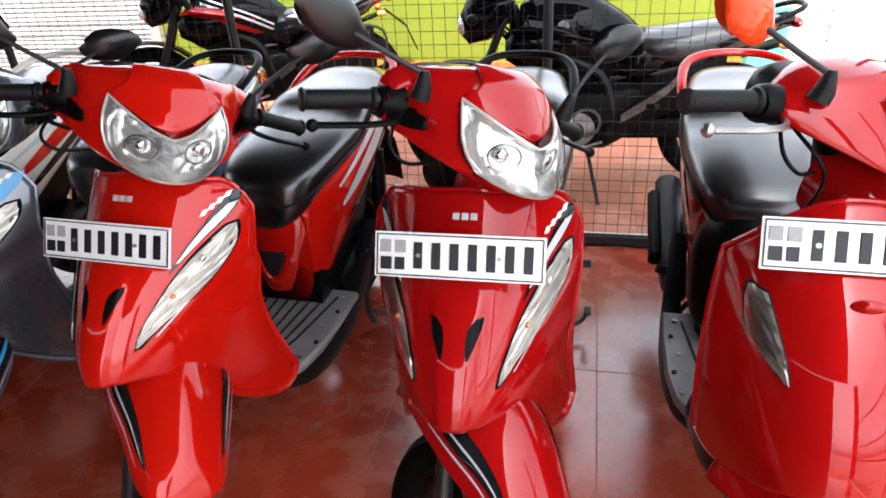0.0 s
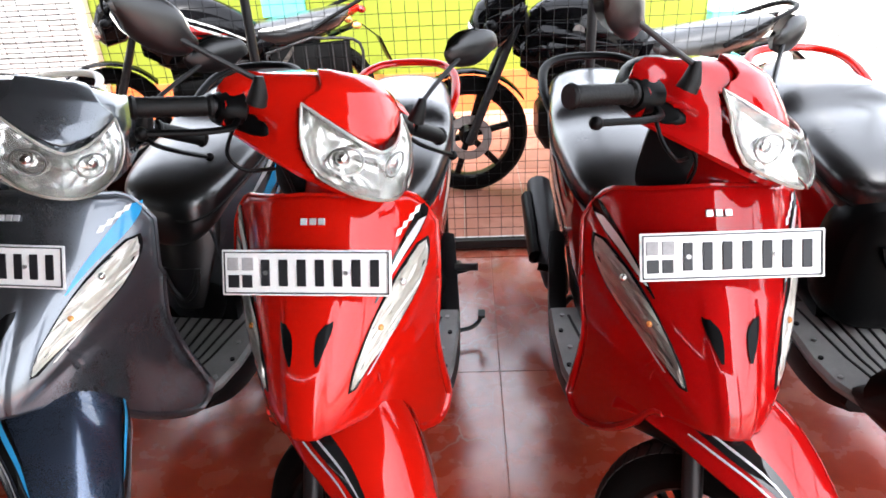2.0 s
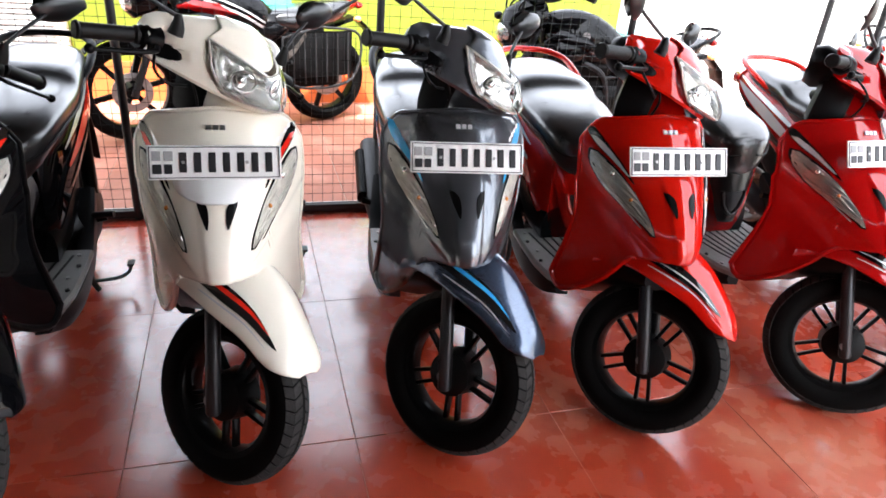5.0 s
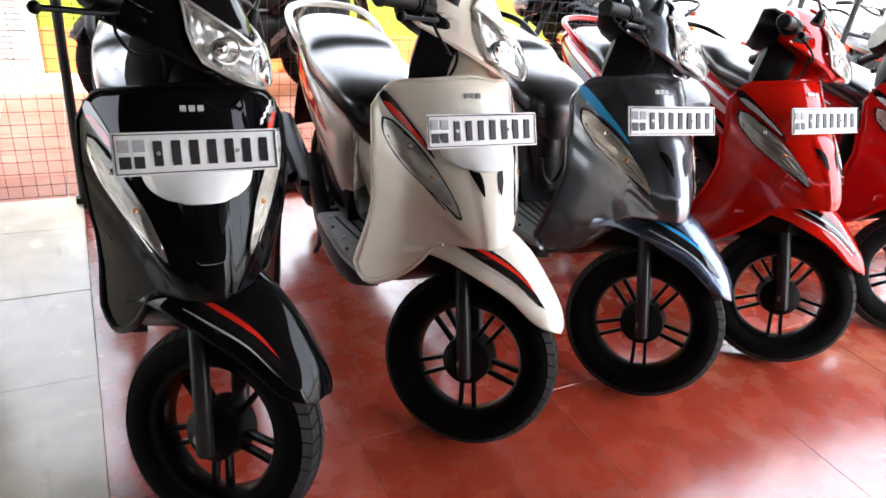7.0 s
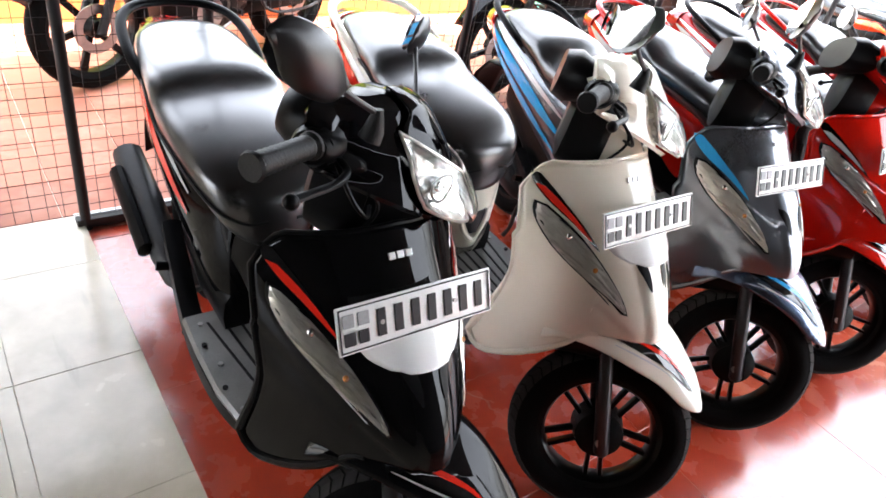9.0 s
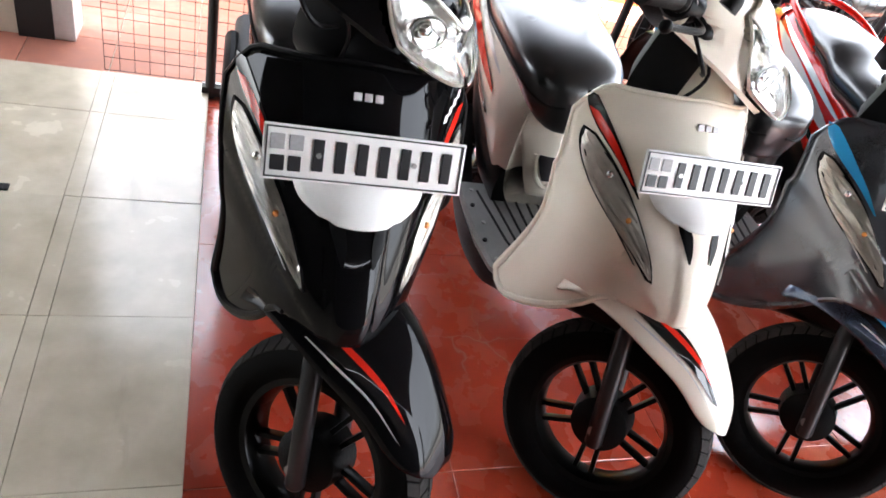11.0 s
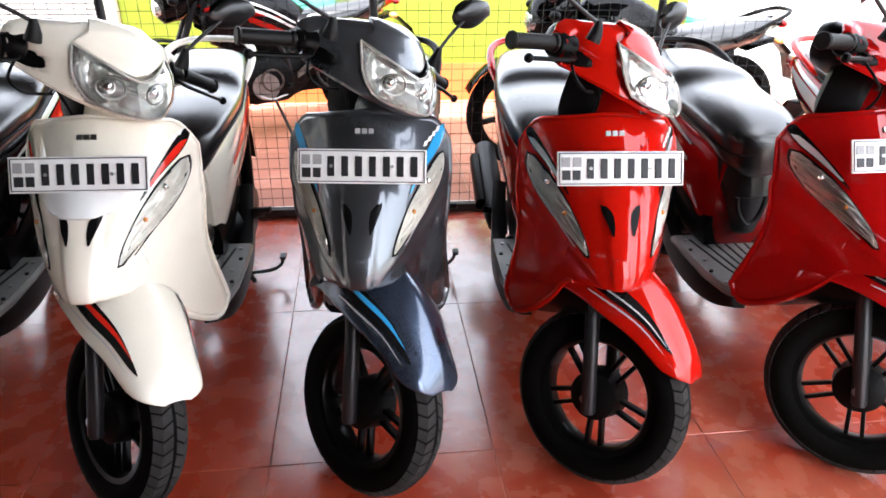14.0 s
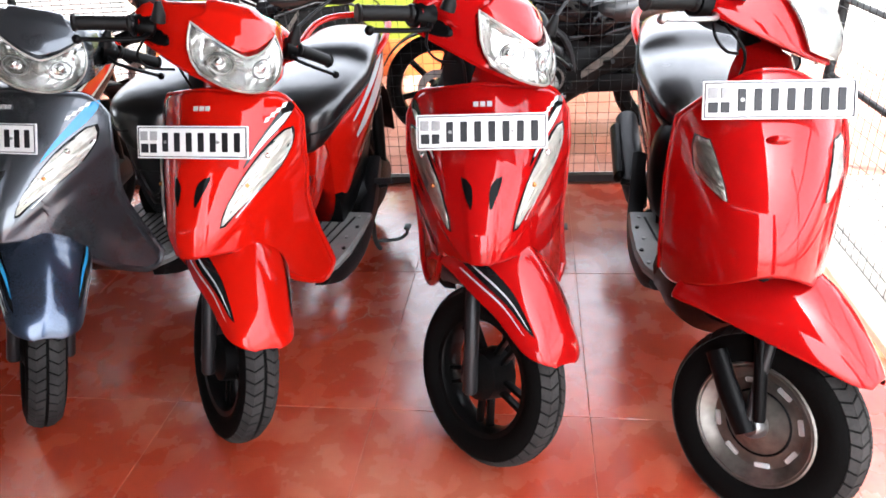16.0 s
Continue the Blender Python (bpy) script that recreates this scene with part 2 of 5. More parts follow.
M["cement"] = floor_mat("red_polished_cement", (0.47, 0.060, 0.022), (0.34, 0.036, 0.017), (0.62, 0.25, 0.15), wax=1.0, ior=1.72, cracks_and_shade=True)
M["white_tile"] = floor_mat("cream_floor_tile", (0.63, 0.56, 0.44), (0.47, 0.41, 0.31), (0.70, 0.64, 0.53), rough=(0.1, 0.3), random_piece=0.05, wax=0.4, scuffs=True)
M["pink_tile"] = floor_mat("terracotta_paver", (0.42, 0.165, 0.11), (0.32, 0.11, 0.07), (0.52, 0.28, 0.21), rough=(0.5, 0.8), scale=3, random_piece=0.18)
M["grout"] = mat("pale_red_joint", (0.46, 0.17, 0.12), 0.8, var=0.5, scale=4)
M["pale_grout"] = mat("pale_joint", (0.50, 0.46, 0.38), 0.9)
M["yellow"] = mat("lime_yellow_wall_paint", (0.145, 0.178, 0.014), 0.6, var=0.1, scale=2, bump=0.3, fine=90)
M["band"] = mat("orange_plinth_paint", (0.50, 0.12, 0.03), 0.6, var=0.15, scale=3, bump=0.3, fine=90)
M["cyan"] = mat("turquoise_paint", (0.10, 0.45, 0.38), 0.5)
M["cream"] = mat("cream_wall_paint", (0.62, 0.55, 0.43), 0.6, var=0.08, scale=2, bump=0.2, fine=90)
M["shutter"] = mat("white_shutter_metal", (0.4, 0.4, 0.4), 0.45, 0.0, var=0.08, scale=3)
M["post"] = mat("black_post_paint", (0.014, 0.014, 0.015), 0.45, bump=0.3, fine=100)
M["wire"] = mat("dark_wire", (0.02, 0.02, 0.021), 0.4, 0.5)
M["white_rail"] = mat("white_rail_paint", (0.7, 0.7, 0.68), 0.5)
# unseen ceiling, nearly black so that it bounces little light
M["ceil"] = mat("dark_unseen_ceiling", (0.024, 0.020, 0.017), 0.8)
# nearly black, to keep fill light off the scooters; for the unseen walls
M["light_block"] = mat("dark_light_block", (0.026, 0.022, 0.019), 0.7)
M["ground"] = mat("pale_concrete_yard", (0.30, 0.28, 0.25), 0.9, var=0.3, scale=1.5, bump=0.4, fine=30)


# ---- mesh helpers ----
def part(name, bm, material, parent, label="", smooth=True, mods=(), face=None):
    """Links a bmesh as one mesh object under a thing or a part; face: the side to which an open sheet looks."""
    me = bpy.data.meshes.new(name)
    bmesh.ops.recalc_face_normals(bm, faces=bm.faces)
    if face is not None and sum((f.normal * f.calc_area() for f in bm.faces), Vector()).dot(Vector(face)) < 0:
        bmesh.ops.reverse_faces(bm, faces=bm.faces)
    bm.to_mesh(me)
    bm.free()
    if smooth:
        me.shade_smooth()
        me.set_sharp_from_angle(angle=radians(38))
    me.materials.append(material)
    ob = new(name, me)
    ob.parent = parent
    if label:
        tagged(ob, label)
    for kind, kw in mods:
        md = ob.modifiers.new(kind.lower(), kind)
        for k, v in kw.items():
            if k == "levels":
                md.levels = md.render_levels = v
            elif k == "thickness":
                md.thickness = v
            elif k == "offset":
                md.offset = v
            elif k == "width":
                md.width, md.segments, md.limit_method = v, 2, "ANGLE"
    return ob


def thing(name, label, category, m=None, group="", kind=""):
    ob = new(name)
    ob.empty_display_size = 0.1
    if m is not None:
        ob.matrix_world = m
    return tagged(ob, label, category, group, kind)


def merged(*bms):
    out = bmesh.new()
    for b in bms:
        me = bpy.data.meshes.new("tmp")
        b.to_mesh(me)
        b.free()
        out.from_mesh(me)
        bpy.data.meshes.remove(me)
    return out


def moved(bm, m):
    bmesh.ops.transform(bm, matrix=m, verts=bm.verts)
    return bm


def loft(rings, closed=True, caps=True):
    """Skin over rings of points, all of one length."""
    bm = bmesh.new()
    vs = [[bm.verts.new(p) for p in r] for r in rings]
    n = len(vs[0])
    for a, b in zip(vs, vs[1:]):
        for i in range(n if closed else n - 1):
            j = (i + 1) % n
            bm.faces.new((a[i], a[j], b[j], b[i]))
    if caps and closed:
        bm.faces.new(vs[0][::-1])
        bm.faces.new(vs[-1])
    return bm


def grid(fn, nu, nv):
    """A sheet of nu by nv cells; fn takes u and v from 0 to 1."""
    return loft([[fn(i / nu, j / nv) for i in range(nu + 1)] for j in range(nv + 1)], closed=False)


def smooth_path(points, n=6):
    """A Catmull-Rom line through points."""
    P = [Vector(p) for p in points]
    P = [2 * P[0] - P[1]] + P + [2 * P[-1] - P[-2]]
    out = []
    for a, b, c, d in zip(P, P[1:], P[2:], P[3:]):
        for k in range(n):
            t = k / n
            out.append(0.5 * (2 * b + (c - a) * t + (2 * a - 5 * b + 4 * c - d) * t * t + (3 * b - a - 3 * c + d) * t ** 3))
    out.append(P[-2])
    return out


def tube(points, radius, n=10, closed=False, flat=1.0):
    """A round bar along points; radius is one number or one for each point."""
    P = [Vector(p) for p in points]
    rs = radius if isinstance(radius, (list, tuple)) else [radius] * len(P)
    rings, side = [], None
    for i, p in enumerate(P):
        if closed:
            d = P[(i + 1) % len(P)] - P[i - 1]
        else:
            d = P[min(i + 1, len(P) - 1)] - P[max(i - 1, 0)]
        d.normalize()
        if side is None:
            side = d.cross(Vector((0, 0, 1)))
            if side.length < 0.1:
                side = d.cross(Vector((1, 0, 0)))
        side = (side - d * side.dot(d)).normalized()
        up = side.cross(d)
        rings.append([p + rs[i] * (side * math.cos(2 * math.pi * k / n) + up * flat * math.sin(2 * math.pi * k / n)) for k in range(n)])
    if closed:
        rings.append(rings[0])
        bm = loft(rings, caps=False)
        bmesh.ops.remove_doubles(bm, verts=bm.verts, dist=1e-6)
        return bm
    return loft(rings)


def disc_x(profile, n=32):
    """Turns a profile of (radius, x) round the x axis; joins its ends."""
    return loft([[(x, r * math.cos(a), r * math.sin(a)) for r, x in profile] for a in [2 * math.pi * k / n for k in range(n)]] +
                [[(x, r, 0) for r, x in profile]], closed=True, caps=False)


def box(x0, x1, y0, y1, z0, z1, bevel=0.0, seg=2):
    bm = bmesh.new()
    bmesh.ops.create_cube(bm, size=1, matrix=Matrix.LocRotScale(((x0 + x1) / 2, (y0 + y1) / 2, (z0 + z1) / 2), None, (abs(x1 - x0), abs(y1 - y0), abs(z1 - z0))))
    if bevel:
        bmesh.ops.bevel(bm, geom=bm.edges, offset=bevel, segments=seg, affect="EDGES", profile=0.6)
    return bm


def lerp_table(table, t):
    """Values at t in a table of (t, a, b, ...), with eased steps."""
    if t <= table[0][0]:
        return table[0][1:]
    for p, q in zip(table, table[1:]):
        if t <= q[0]:
            f = (t - p[0]) / (q[0] - p[0])
            return tuple(a + (b - a) * f for a, b in zip(p[1:], q[1:]))
    return table[-1][1:]


def curve_table(table, n):
    """The table's rows as a smooth line with n steps between rows."""
    rows = np.array(table, float)
    ext = np.vstack([2 * rows[0] - rows[1], rows, 2 * rows[-1] - rows[-2]])
    out = []
    for a, b, c, d in zip(ext, ext[1:], ext[2:], ext[3:]):
        for k in range(n):
            t = k / n
            out.append(0.5 * (2 * b + (c - a) * t + (2 * a - 5 * b + 4 * c - d) * t * t + (3 * b - a - 3 * c + d) * t ** 3))
    out.append(rows[-1])
    return out


def sup(cx, y, cz, hw, hh, n=20, e=2.6, bottom=None):
    """A rounded, squarish ring in the plane of x and z."""
    out = []
    for k in range(n):
        a = 2 * math.pi * k / n
        c, s = math.cos(a), math.sin(a)
        h = hh if s >= 0 or bottom is None else bottom
        out.append((cx + hw * math.copysign(abs(c) ** (2 / e), c), y, cz + h * math.copysign(abs(s) ** (2 / e), s)))
    return out


# ---- scooters ----
HEAD = Vector((0, 0.27, 1.05))
AXIS = Vector((0, math.sin(radians(25)), math.cos(radians(25))))


def steer(angle):
    """Turns the fork and the bars about the steering head."""
    return Matrix.Translation(HEAD) @ Matrix.Rotation(radians(angle), 4, AXIS) @ Matrix.Translation(-HEAD)


# z, y of the middle line, half width, y of the side edge
SPORT = [(0.30, -0.02, 0.206, 0.275), (0.40, -0.075, 0.200, 0.24), (0.50, -0.115, 0.194, 0.205), (0.583, -0.130, 0.194, 0.18), (0.645, -0.112, 0.200, 0.17),
         (0.745, -0.040, 0.206, 0.185), (0.83, 0.040, 0.202, 0.215), (0.89, 0.088, 0.192, 0.243), (0.94, 0.125, 0.18, 0.27)]
ROUND = [(0.28, -0.12, 0.165, 0.12), (0.38, -0.165, 0.174, 0.095), (0.48, -0.195, 0.183, 0.075), (0.57, -0.205, 0.189, 0.06), (0.66, -0.185, 0.192, 0.055),
         (0.75, -0.14, 0.19, 0.06), (0.83, -0.075, 0.179, 0.085), (0.90, 0.005, 0.16, 0.12), (0.96, 0.06, 0.125, 0.15)]


class Shield:
    """The front shield as a sheet: y from x and z."""

    def __init__(self, table, power=2.0, crease=0.0):
        self.rows = curve_table(table, 6)
        self.power, self.crease = power, crease

    def at(self, z):
        r = self.rows
        zs = [q[0] for q in r]
        return [float(np.interp(z, zs, [q[k] for q in r])) for k in (1, 2, 3)]

    def point(self, x, z, out=0.0):
        yc, e, ye = self.at(z)
        s = min(1.0, abs(x) / e)
        y = yc + (ye - yc) * s ** self.power
        if self.crease:
            # flat raised keel between two sharp edges, narrowing downwards
            half = 0.030 + 0.11 * max(0.0, min(0.17, z - 0.59))
            y -= self.crease * 0.6 * max(0.0, min(1.0, (half - abs(x)) / 0.007)) * max(0.0, min(1.0, (0.79 - z) / 0.04))
            # fold under the lamp: the flank steps in below a slanting line and swells out again
            below = 0.602 + (abs(x) - 0.06) * 0.85 - z
            if below > 0 and abs(x) > 0.045:
                y += 0.017 * min(1.0, below / 0.010) * math.exp(-below / 0.085) * min(1.0, (abs(x) - 0.045) / 0.03)
        return Vector((x, y - out, z))

    def patch(self, outline, out, nu=10, nv=8):
        """A sheet on the shield between two side lines: outline rows of (z, x from, x to)."""
        rows = curve_table(outline, max(2, nv // (len(outline) - 1)))
        return loft([[self.point(a + (b - a) * i / nu, z, out) for i in range(nu + 1)] for z, a, b in rows], closed=False)


def wheel_parts(root, turn, radius, width, style, rim_r, m):
    """Tyre, rim and hub round an axle; m places the wheel in its thing."""
    w = width / 2
    prof = [(rim_r, -w * 0.72), (rim_r + 0.012, -w * 0.9), (radius - 0.045, -w), (radius - 0.02, -w * 0.86), (radius - 0.006, -w * 0.55), (radius, -w * 0.2), (radius, w * 0.2),
            (radius - 0.006, w * 0.55), (radius - 0.02, w * 0.86), (radius - 0.045, w), (rim_r + 0.012, w * 0.9), (rim_r, w * 0.72)]
    tyre = part("tyre", moved(disc_x(prof, 48), m), M["rubber"], root)
    blocks = bmesh.new()
    n = 46
    for k in range(n):
        a0 = 2 * math.pi * k / n
        for sgn in (-1, 1):
            pts = []
            for fx, da in ((0.08, 0.0), (0.5, 0.06), (0.84, 0.02)):
                r = float(np.interp(fx, (0.2, 0.55, 0.86), (radius, radius - 0.006, radius - 0.02))) + 0.001
                aa = a0 + (0.0 if sgn > 0 else math.pi / n) + da
                pts.append((sgn * fx * w, r, aa))
            wid = math.pi / n * 0.84
            for (xa, ra, aa), (xb, rb, ab) in zip(pts, pts[1:]):
                v = [blocks.verts.new((x, r * math.cos(q), r * math.sin(q))) for x, r, q in
                     ((xa, ra, aa - wid), (xa, ra, aa + wid), (xb, rb, ab + wid), (xb, rb, ab - wid))]
                blocks.faces.new(v)
    part("tread", moved(blocks, m), M["tread"], tyre, "dusty grooved tread", smooth=False, mods=(("SOLIDIFY", {"thickness": 0.0035, "offset": 0}),))
    if style == "alloy":
        rp = [(rim_r + 0.004, -w * 0.75), (rim_r - 0.012, -w * 0.7), (rim_r - 0.02, -w * 0.4), (rim_r - 0.02, w * 0.4), (rim_r - 0.012, w * 0.7), (rim_r + 0.004, w * 0.75)]
        rim = part("rim", moved(disc_x(rp, 48), m), M["alloy"], root, "black cast alloy rim")
        for k in range(5):
            a = 2 * math.pi * k / 5 + turn
            bms = []
            for off in (-0.013, 0.013):
                b = box(-0.011, 0.011, off * 1.1 - 0.0055, off * 1.1 + 0.0055, 0.04, rim_r - 0.012, 0.003)
                for v in b.verts:
                    v.co.y += off * (v.co.z - 0.04) * 6.0 * 0.6
                bms.append(b)
            part("spoke", moved(moved(merged(*bms), Matrix.Rotation(a, 4, "X")), m), M["alloy"], rim)
        hub = [(0.0, -0.055), (0.03, -0.055), (0.062, -0.04), (0.068, 0.03), (0.045, 0.05), (0.0, 0.05)]
        part("hub", moved(disc_x(hub, 28), m), M["engine"], root, "black brake drum hub")
    else:
        rp = [(rim_r + 0.006, -w * 0.8), (rim_r - 0.004, -w * 0.86), (rim_r - 0.016, -w * 0.7), (rim_r - 0.03, -w * 0.35), (rim_r * 0.55, -w * 0.3), (rim_r * 0.35, -w * 0.62), (0.0, -w * 0.66),
              (0.0, w * 0.3), (rim_r * 0.6, w * 0.2), (rim_r - 0.02, w * 0.5), (rim_r + 0.006, w * 0.8)]
        rim = part("rim", moved(disc_x(rp, 48), m), M["rim_silver"], root, "dull silver pressed steel rim")
        part("rim_lip", moved(disc_x([(rim_r - 0.002, -w * 0.84), (rim_r + 0.003, -w * 0.90), (rim_r + 0.007, -w * 0.84), (rim_r + 0.003, -w * 0.78)], 48), m), M["rim_silver"], rim, "worn rolled lip of the rim")
        part("rim_groove", moved(disc_x([(rim_r * 0.54, -w * 0.36), (rim_r * 0.56, -w * 0.42), (rim_r * 0.58, -w * 0.36)], 40), m), M["engine"], rim, "dark pressed ring")
        # highlights on the raised bosses, put in as pale silver blocks
        for k in range(8):
            a = 2 * math.pi * k / 8 + 0.2
            b = box(-w * 0.40, -w * 0.31, -0.018, 0.018, rim_r * 0.68, rim_r * 0.68 + 0.012, 0.004)
            part("boss_glint", moved(moved(b, Matrix.Rotation(a, 4, "X")), m), M["silver_tape"], rim, "bright embossed slot in the rim")
        hub = [(0.0, -0.062), (0.022, -0.062), (0.03, -0.05), (0.035, -0.02), (0.0, -0.02)]
        part("hub", moved(disc_x(hub, 24), m), M["steel"], root, "steel axle cap")
    return tyre


def number_plate(root, m, n_chars=7):
    """A white plate with a black rim line; its characters are plain bars."""
    w, h = 0.148, 0.0395
    plate = part("number_plate", moved(box(-w, w, -0.002, 0.002, -h, h, 0.0018), m), M["plate"], root, "white embossed number plate with dark bars")
    rim = []
    for x0, x1, z0, z1 in ((-w + 0.004, w - 0.004, h - 0.0055, h - 0.0035), (-w + 0.004, w - 0.004, -h + 0.0035, -h + 0.0055),
                           (-w + 0.004, -w + 0.006, -h + 0.004, h - 0.004), (w - 0.006, w - 0.004, -h + 0.004, h - 0.004)):
        rim.append(box(x0, x1, -0.004, -0.002, z0, z1))
    part("border", moved(merged(*rim), m), M["ink"], plate, "thin black border line", smooth=False)
    x = -w + 0.062
    step = (2 * w - 0.074) / n_chars
    for k in range(n_chars):
        part("bar", moved(box(x + 0.0075, x + step - 0.0085, -0.0045, -0.002, -0.023, 0.023, 0.001), m), M["ink"], plate, "black bar in place of a character", smooth=False)
        x += step
    for x0, x1, z0, z1, mt in ((-w + 0.010, -w + 0.030, 0.004, 0.026, "pale_ink"), (-w + 0.036, -w + 0.056, 0.004, 0.026, "pale_ink"),
                               (-w + 0.011, -w + 0.031, -0.026, -0.004, "ink"), (-w + 0.036, -w + 0.054, -0.026, -0.004, "ink")):
        part("bar", moved(box(x0, x1, -0.004, -0.002, z0, z1, 0.001), m), M[mt], plate, smooth=False)
    for sx in (-0.07, 0.07):
        part("bolt", moved(disc_x([(0, -0.003), (0.004, -0.003), (0.004, 0.004), (0, 0.004)], 10), m @ Matrix.Translation((sx, -0.003, 0.0)) @ Matrix.Rotation(radians(90), 4, "Z")), M["steel"], plate)
    return plate


def scooter(label, m, body, rail="plastic", angle=48, tape=None, tape2=None, mirror_body=None, white_panel=False, style="sport", mirrors=True, mirror_turn=0, plate_up=0.0, front=0.0):
    """A parked scooter facing -y, its steering turned; body: paint; tape: the colours of its stickers."""
    root = thing("scooter", label, "scooter", m, group="scooters in the row")
    P = M[body]
    T1, T2 = M[tape or "silver_tape"], M[tape2 or "black_tape"]
    S = steer(angle)
    sport = style == "sport"
    sh = Shield(SPORT if sport else ROUND, 2.0 if sport else 2.5, 0.012 if sport else 0.0)

    # front shield
    def zt(s):
        return (0.925 - 0.045 * abs(s) ** 1.6 - 0.055 * max(0, (abs(s) - 0.78) / 0.22) ** 2.2) if sport else (0.955 - 0.11 * abs(s) ** 2.6)

    def zb(s):
        if not sport:
            return 0.60 - 0.19 * s * s + 0.04 * max(0.0, (abs(s) - 0.85) / 0.15) ** 2
        return 0.583 - 0.03 * (abs(s) / 0.55) ** 2 if abs(s) < 0.55 else 0.553 - 0.253 * (1 - (1 - (abs(s) - 0.55) / 0.45) ** 1.9) + 0.06 * max(0.0, (abs(s) - 0.86) / 0.14) ** 2

    def shield_fn(out):
        def fn(u, v):
            s = 2 * u - 1
            z = zb(s) + (zt(s) - zb(s)) * v
            return sh.point(s * sh.at(z)[1], z, out)
        return fn

    apron = part("apron", grid(shield_fn(0.0), 76, 48), P, root, mods=(("SOLIDIFY", {"thickness": 0.006, "offset": -1}),), face=(0, -1, 0))
    part("leg_shield", grid(lambda u, v: shield_fn(-0.028)(0.03 + 0.94 * u, 0.03 + 0.94 * v), 24, 16), M["plastic"], root, "black inner leg shield", mods=(("SOLIDIFY", {"thickness": 0.008, "offset": 0}),))
    if sport:
        bot_r = [(1 - 0.26 * k / 12, 0.0) for k in range(12, 0, -1)]
        ring_uv = bot_r + [(1.0, k / 20) for k in range(21)] + [(1 - k / 30, 1.0) for k in range(1, 31)] + [(0, 1 - k / 20) for k in range(1, 21)] + [(0.26 * k / 12, 0.0) for k in range(1, 13)]
    else:
        ring_uv = [(1.0, k / 20) for k in range(21)] + [(1 - k / 30, 1.0) for k in range(1, 31)] + [(0, 1 - k / 20) for k in range(1, 21)]
    edge = [shield_fn(-0.005)(u, v) for u, v in ring_uv]
    thick = [0.0052 + (0.0055 * max(0.0, min(1.0, (0.60 - p.z) / 0.2)) if sport else 0.0) for p in edge]
    part("edge_trim", tube(edge, thick, 8), M["plastic"] if body == "black" else P, apron)

    # inner guard behind the shield
    part("splash_guard", loft([sup(0, y, z, hw, hh) for y, z, hw, hh in ((-0.045, 0.50, 0.05, 0.05), (0.02, 0.50, 0.10, 0.08), (0.12, 0.46, 0.14, 0.10), (0.24, 0.36, 0.17, 0.08))]), M["plastic"], root)

    if not sport:
        part("inner_liner", loft([sup(0, y, z, hw, hh, 24, 2.6) for y, z, hw, hh in ((-0.03, 0.46, 0.10, 0.10), (0.04, 0.43, 0.145, 0.15), (0.13, 0.38, 0.160, 0.13), (0.24, 0.32, 0.165, 0.06), (0.30, 0.30, 0.16, 0.03))]), M["plastic"], root, "black inner liner above the floorboard")
    if sport:
        # slanted side lamps on the shield, in a dark surround
        outline = [(0.645, 0.075, 0.079), (0.667, 0.080, 0.103), (0.697, 0.092, 0.140), (0.731, 0.109, 0.170), (0.765, 0.133, 0.187), (0.790, 0.156, 0.190), (0.807, 0.176, 0.187)]
        wide = [(z + (0.004 if k > 3 else -0.005 if k == 0 else 0), a - 0.003, b + 0.003) for k, (z, a, b) in enumerate(outline)]
        for sgn in (-1, 1):
            flip = lambda rows: [(z, sgn * a, sgn * b) for z, a, b in rows]
            lamp = part("side_lamp", sh.patch(flip(wide), 0.003, 8, 12), M["plastic"], root, "slanted clear indicator lamp with a dark rim", mods=(("SOLIDIFY", {"thickness": 0.004, "offset": -1}),), face=(0, -1, 0))
            inner = sh.patch(flip(outline), 0.006, 8, 18)
            rnd = random.Random(5)
            for v in inner.verts:
                v.co.y += rnd.uniform(-0.0035, 0.0035)
            part("reflector", inner, M["lamp_silver"], lamp, "faceted silver reflector", smooth=False)
            part("lens", sh.patch(flip(outline), 0.013, 8, 12), M["lens"], lamp, "clear lens")
            for zz, xx, rr, mt in ((0.715, 0.118, 0.006, "amber"), (0.765, 0.150, 0.008, "reflector")):
                p = sh.point(sgn * xx, zz, 0.006)
                b = bmesh.new()
                bmesh.ops.create_uvsphere(b, u_segments=10, v_segments=8, radius=rr, matrix=Matrix.Translation(p))
                part("bulb", b, M[mt], lamp, "amber indicator bulb" if mt == "amber" else "")
            # sticker above the lamp and a line under it
            st = [(0.755, 0.108, 0.111), (0.79, 0.124, 0.140), (0.82, 0.143, 0.172), (0.846, 0.160, 0.188), (0.868, 0.176, 0.190)]
            part("sticker", sh.patch(flip(st), 0.004, 6, 24), T2, apron, "dark sticker flash")
            st2 = [(0.770, 0.117, 0.121), (0.802, 0.136, 0.150), (0.826, 0.154, 0.174), (0.846, 0.174, 0.187)]
            part("sticker", sh.patch(flip(st2), 0.0056, 6, 24), T1, apron, "bright sticker flash")
            st3 = [(0.652, 0.098, 0.101), (0.70, 0.138, 0.142), (0.735, 0.164, 0.168)]
            part("sticker", sh.patch(flip(st3), 0.004, 3, 20), M["silver_tape"] if body != "white" else M["black_tape"], apron, "thin sticker line")
            # small air slot beside the keel
            slot = [(0.698, 0.021, 0.025), (0.718, 0.019, 0.035), (0.740, 0.022, 0.045), (0.753, 0.035, 0.047)]
            part("air_slot", sh.patch(flip(slot), 0.0035, 6, 18), M["plastic"], apron, "dark air slot")
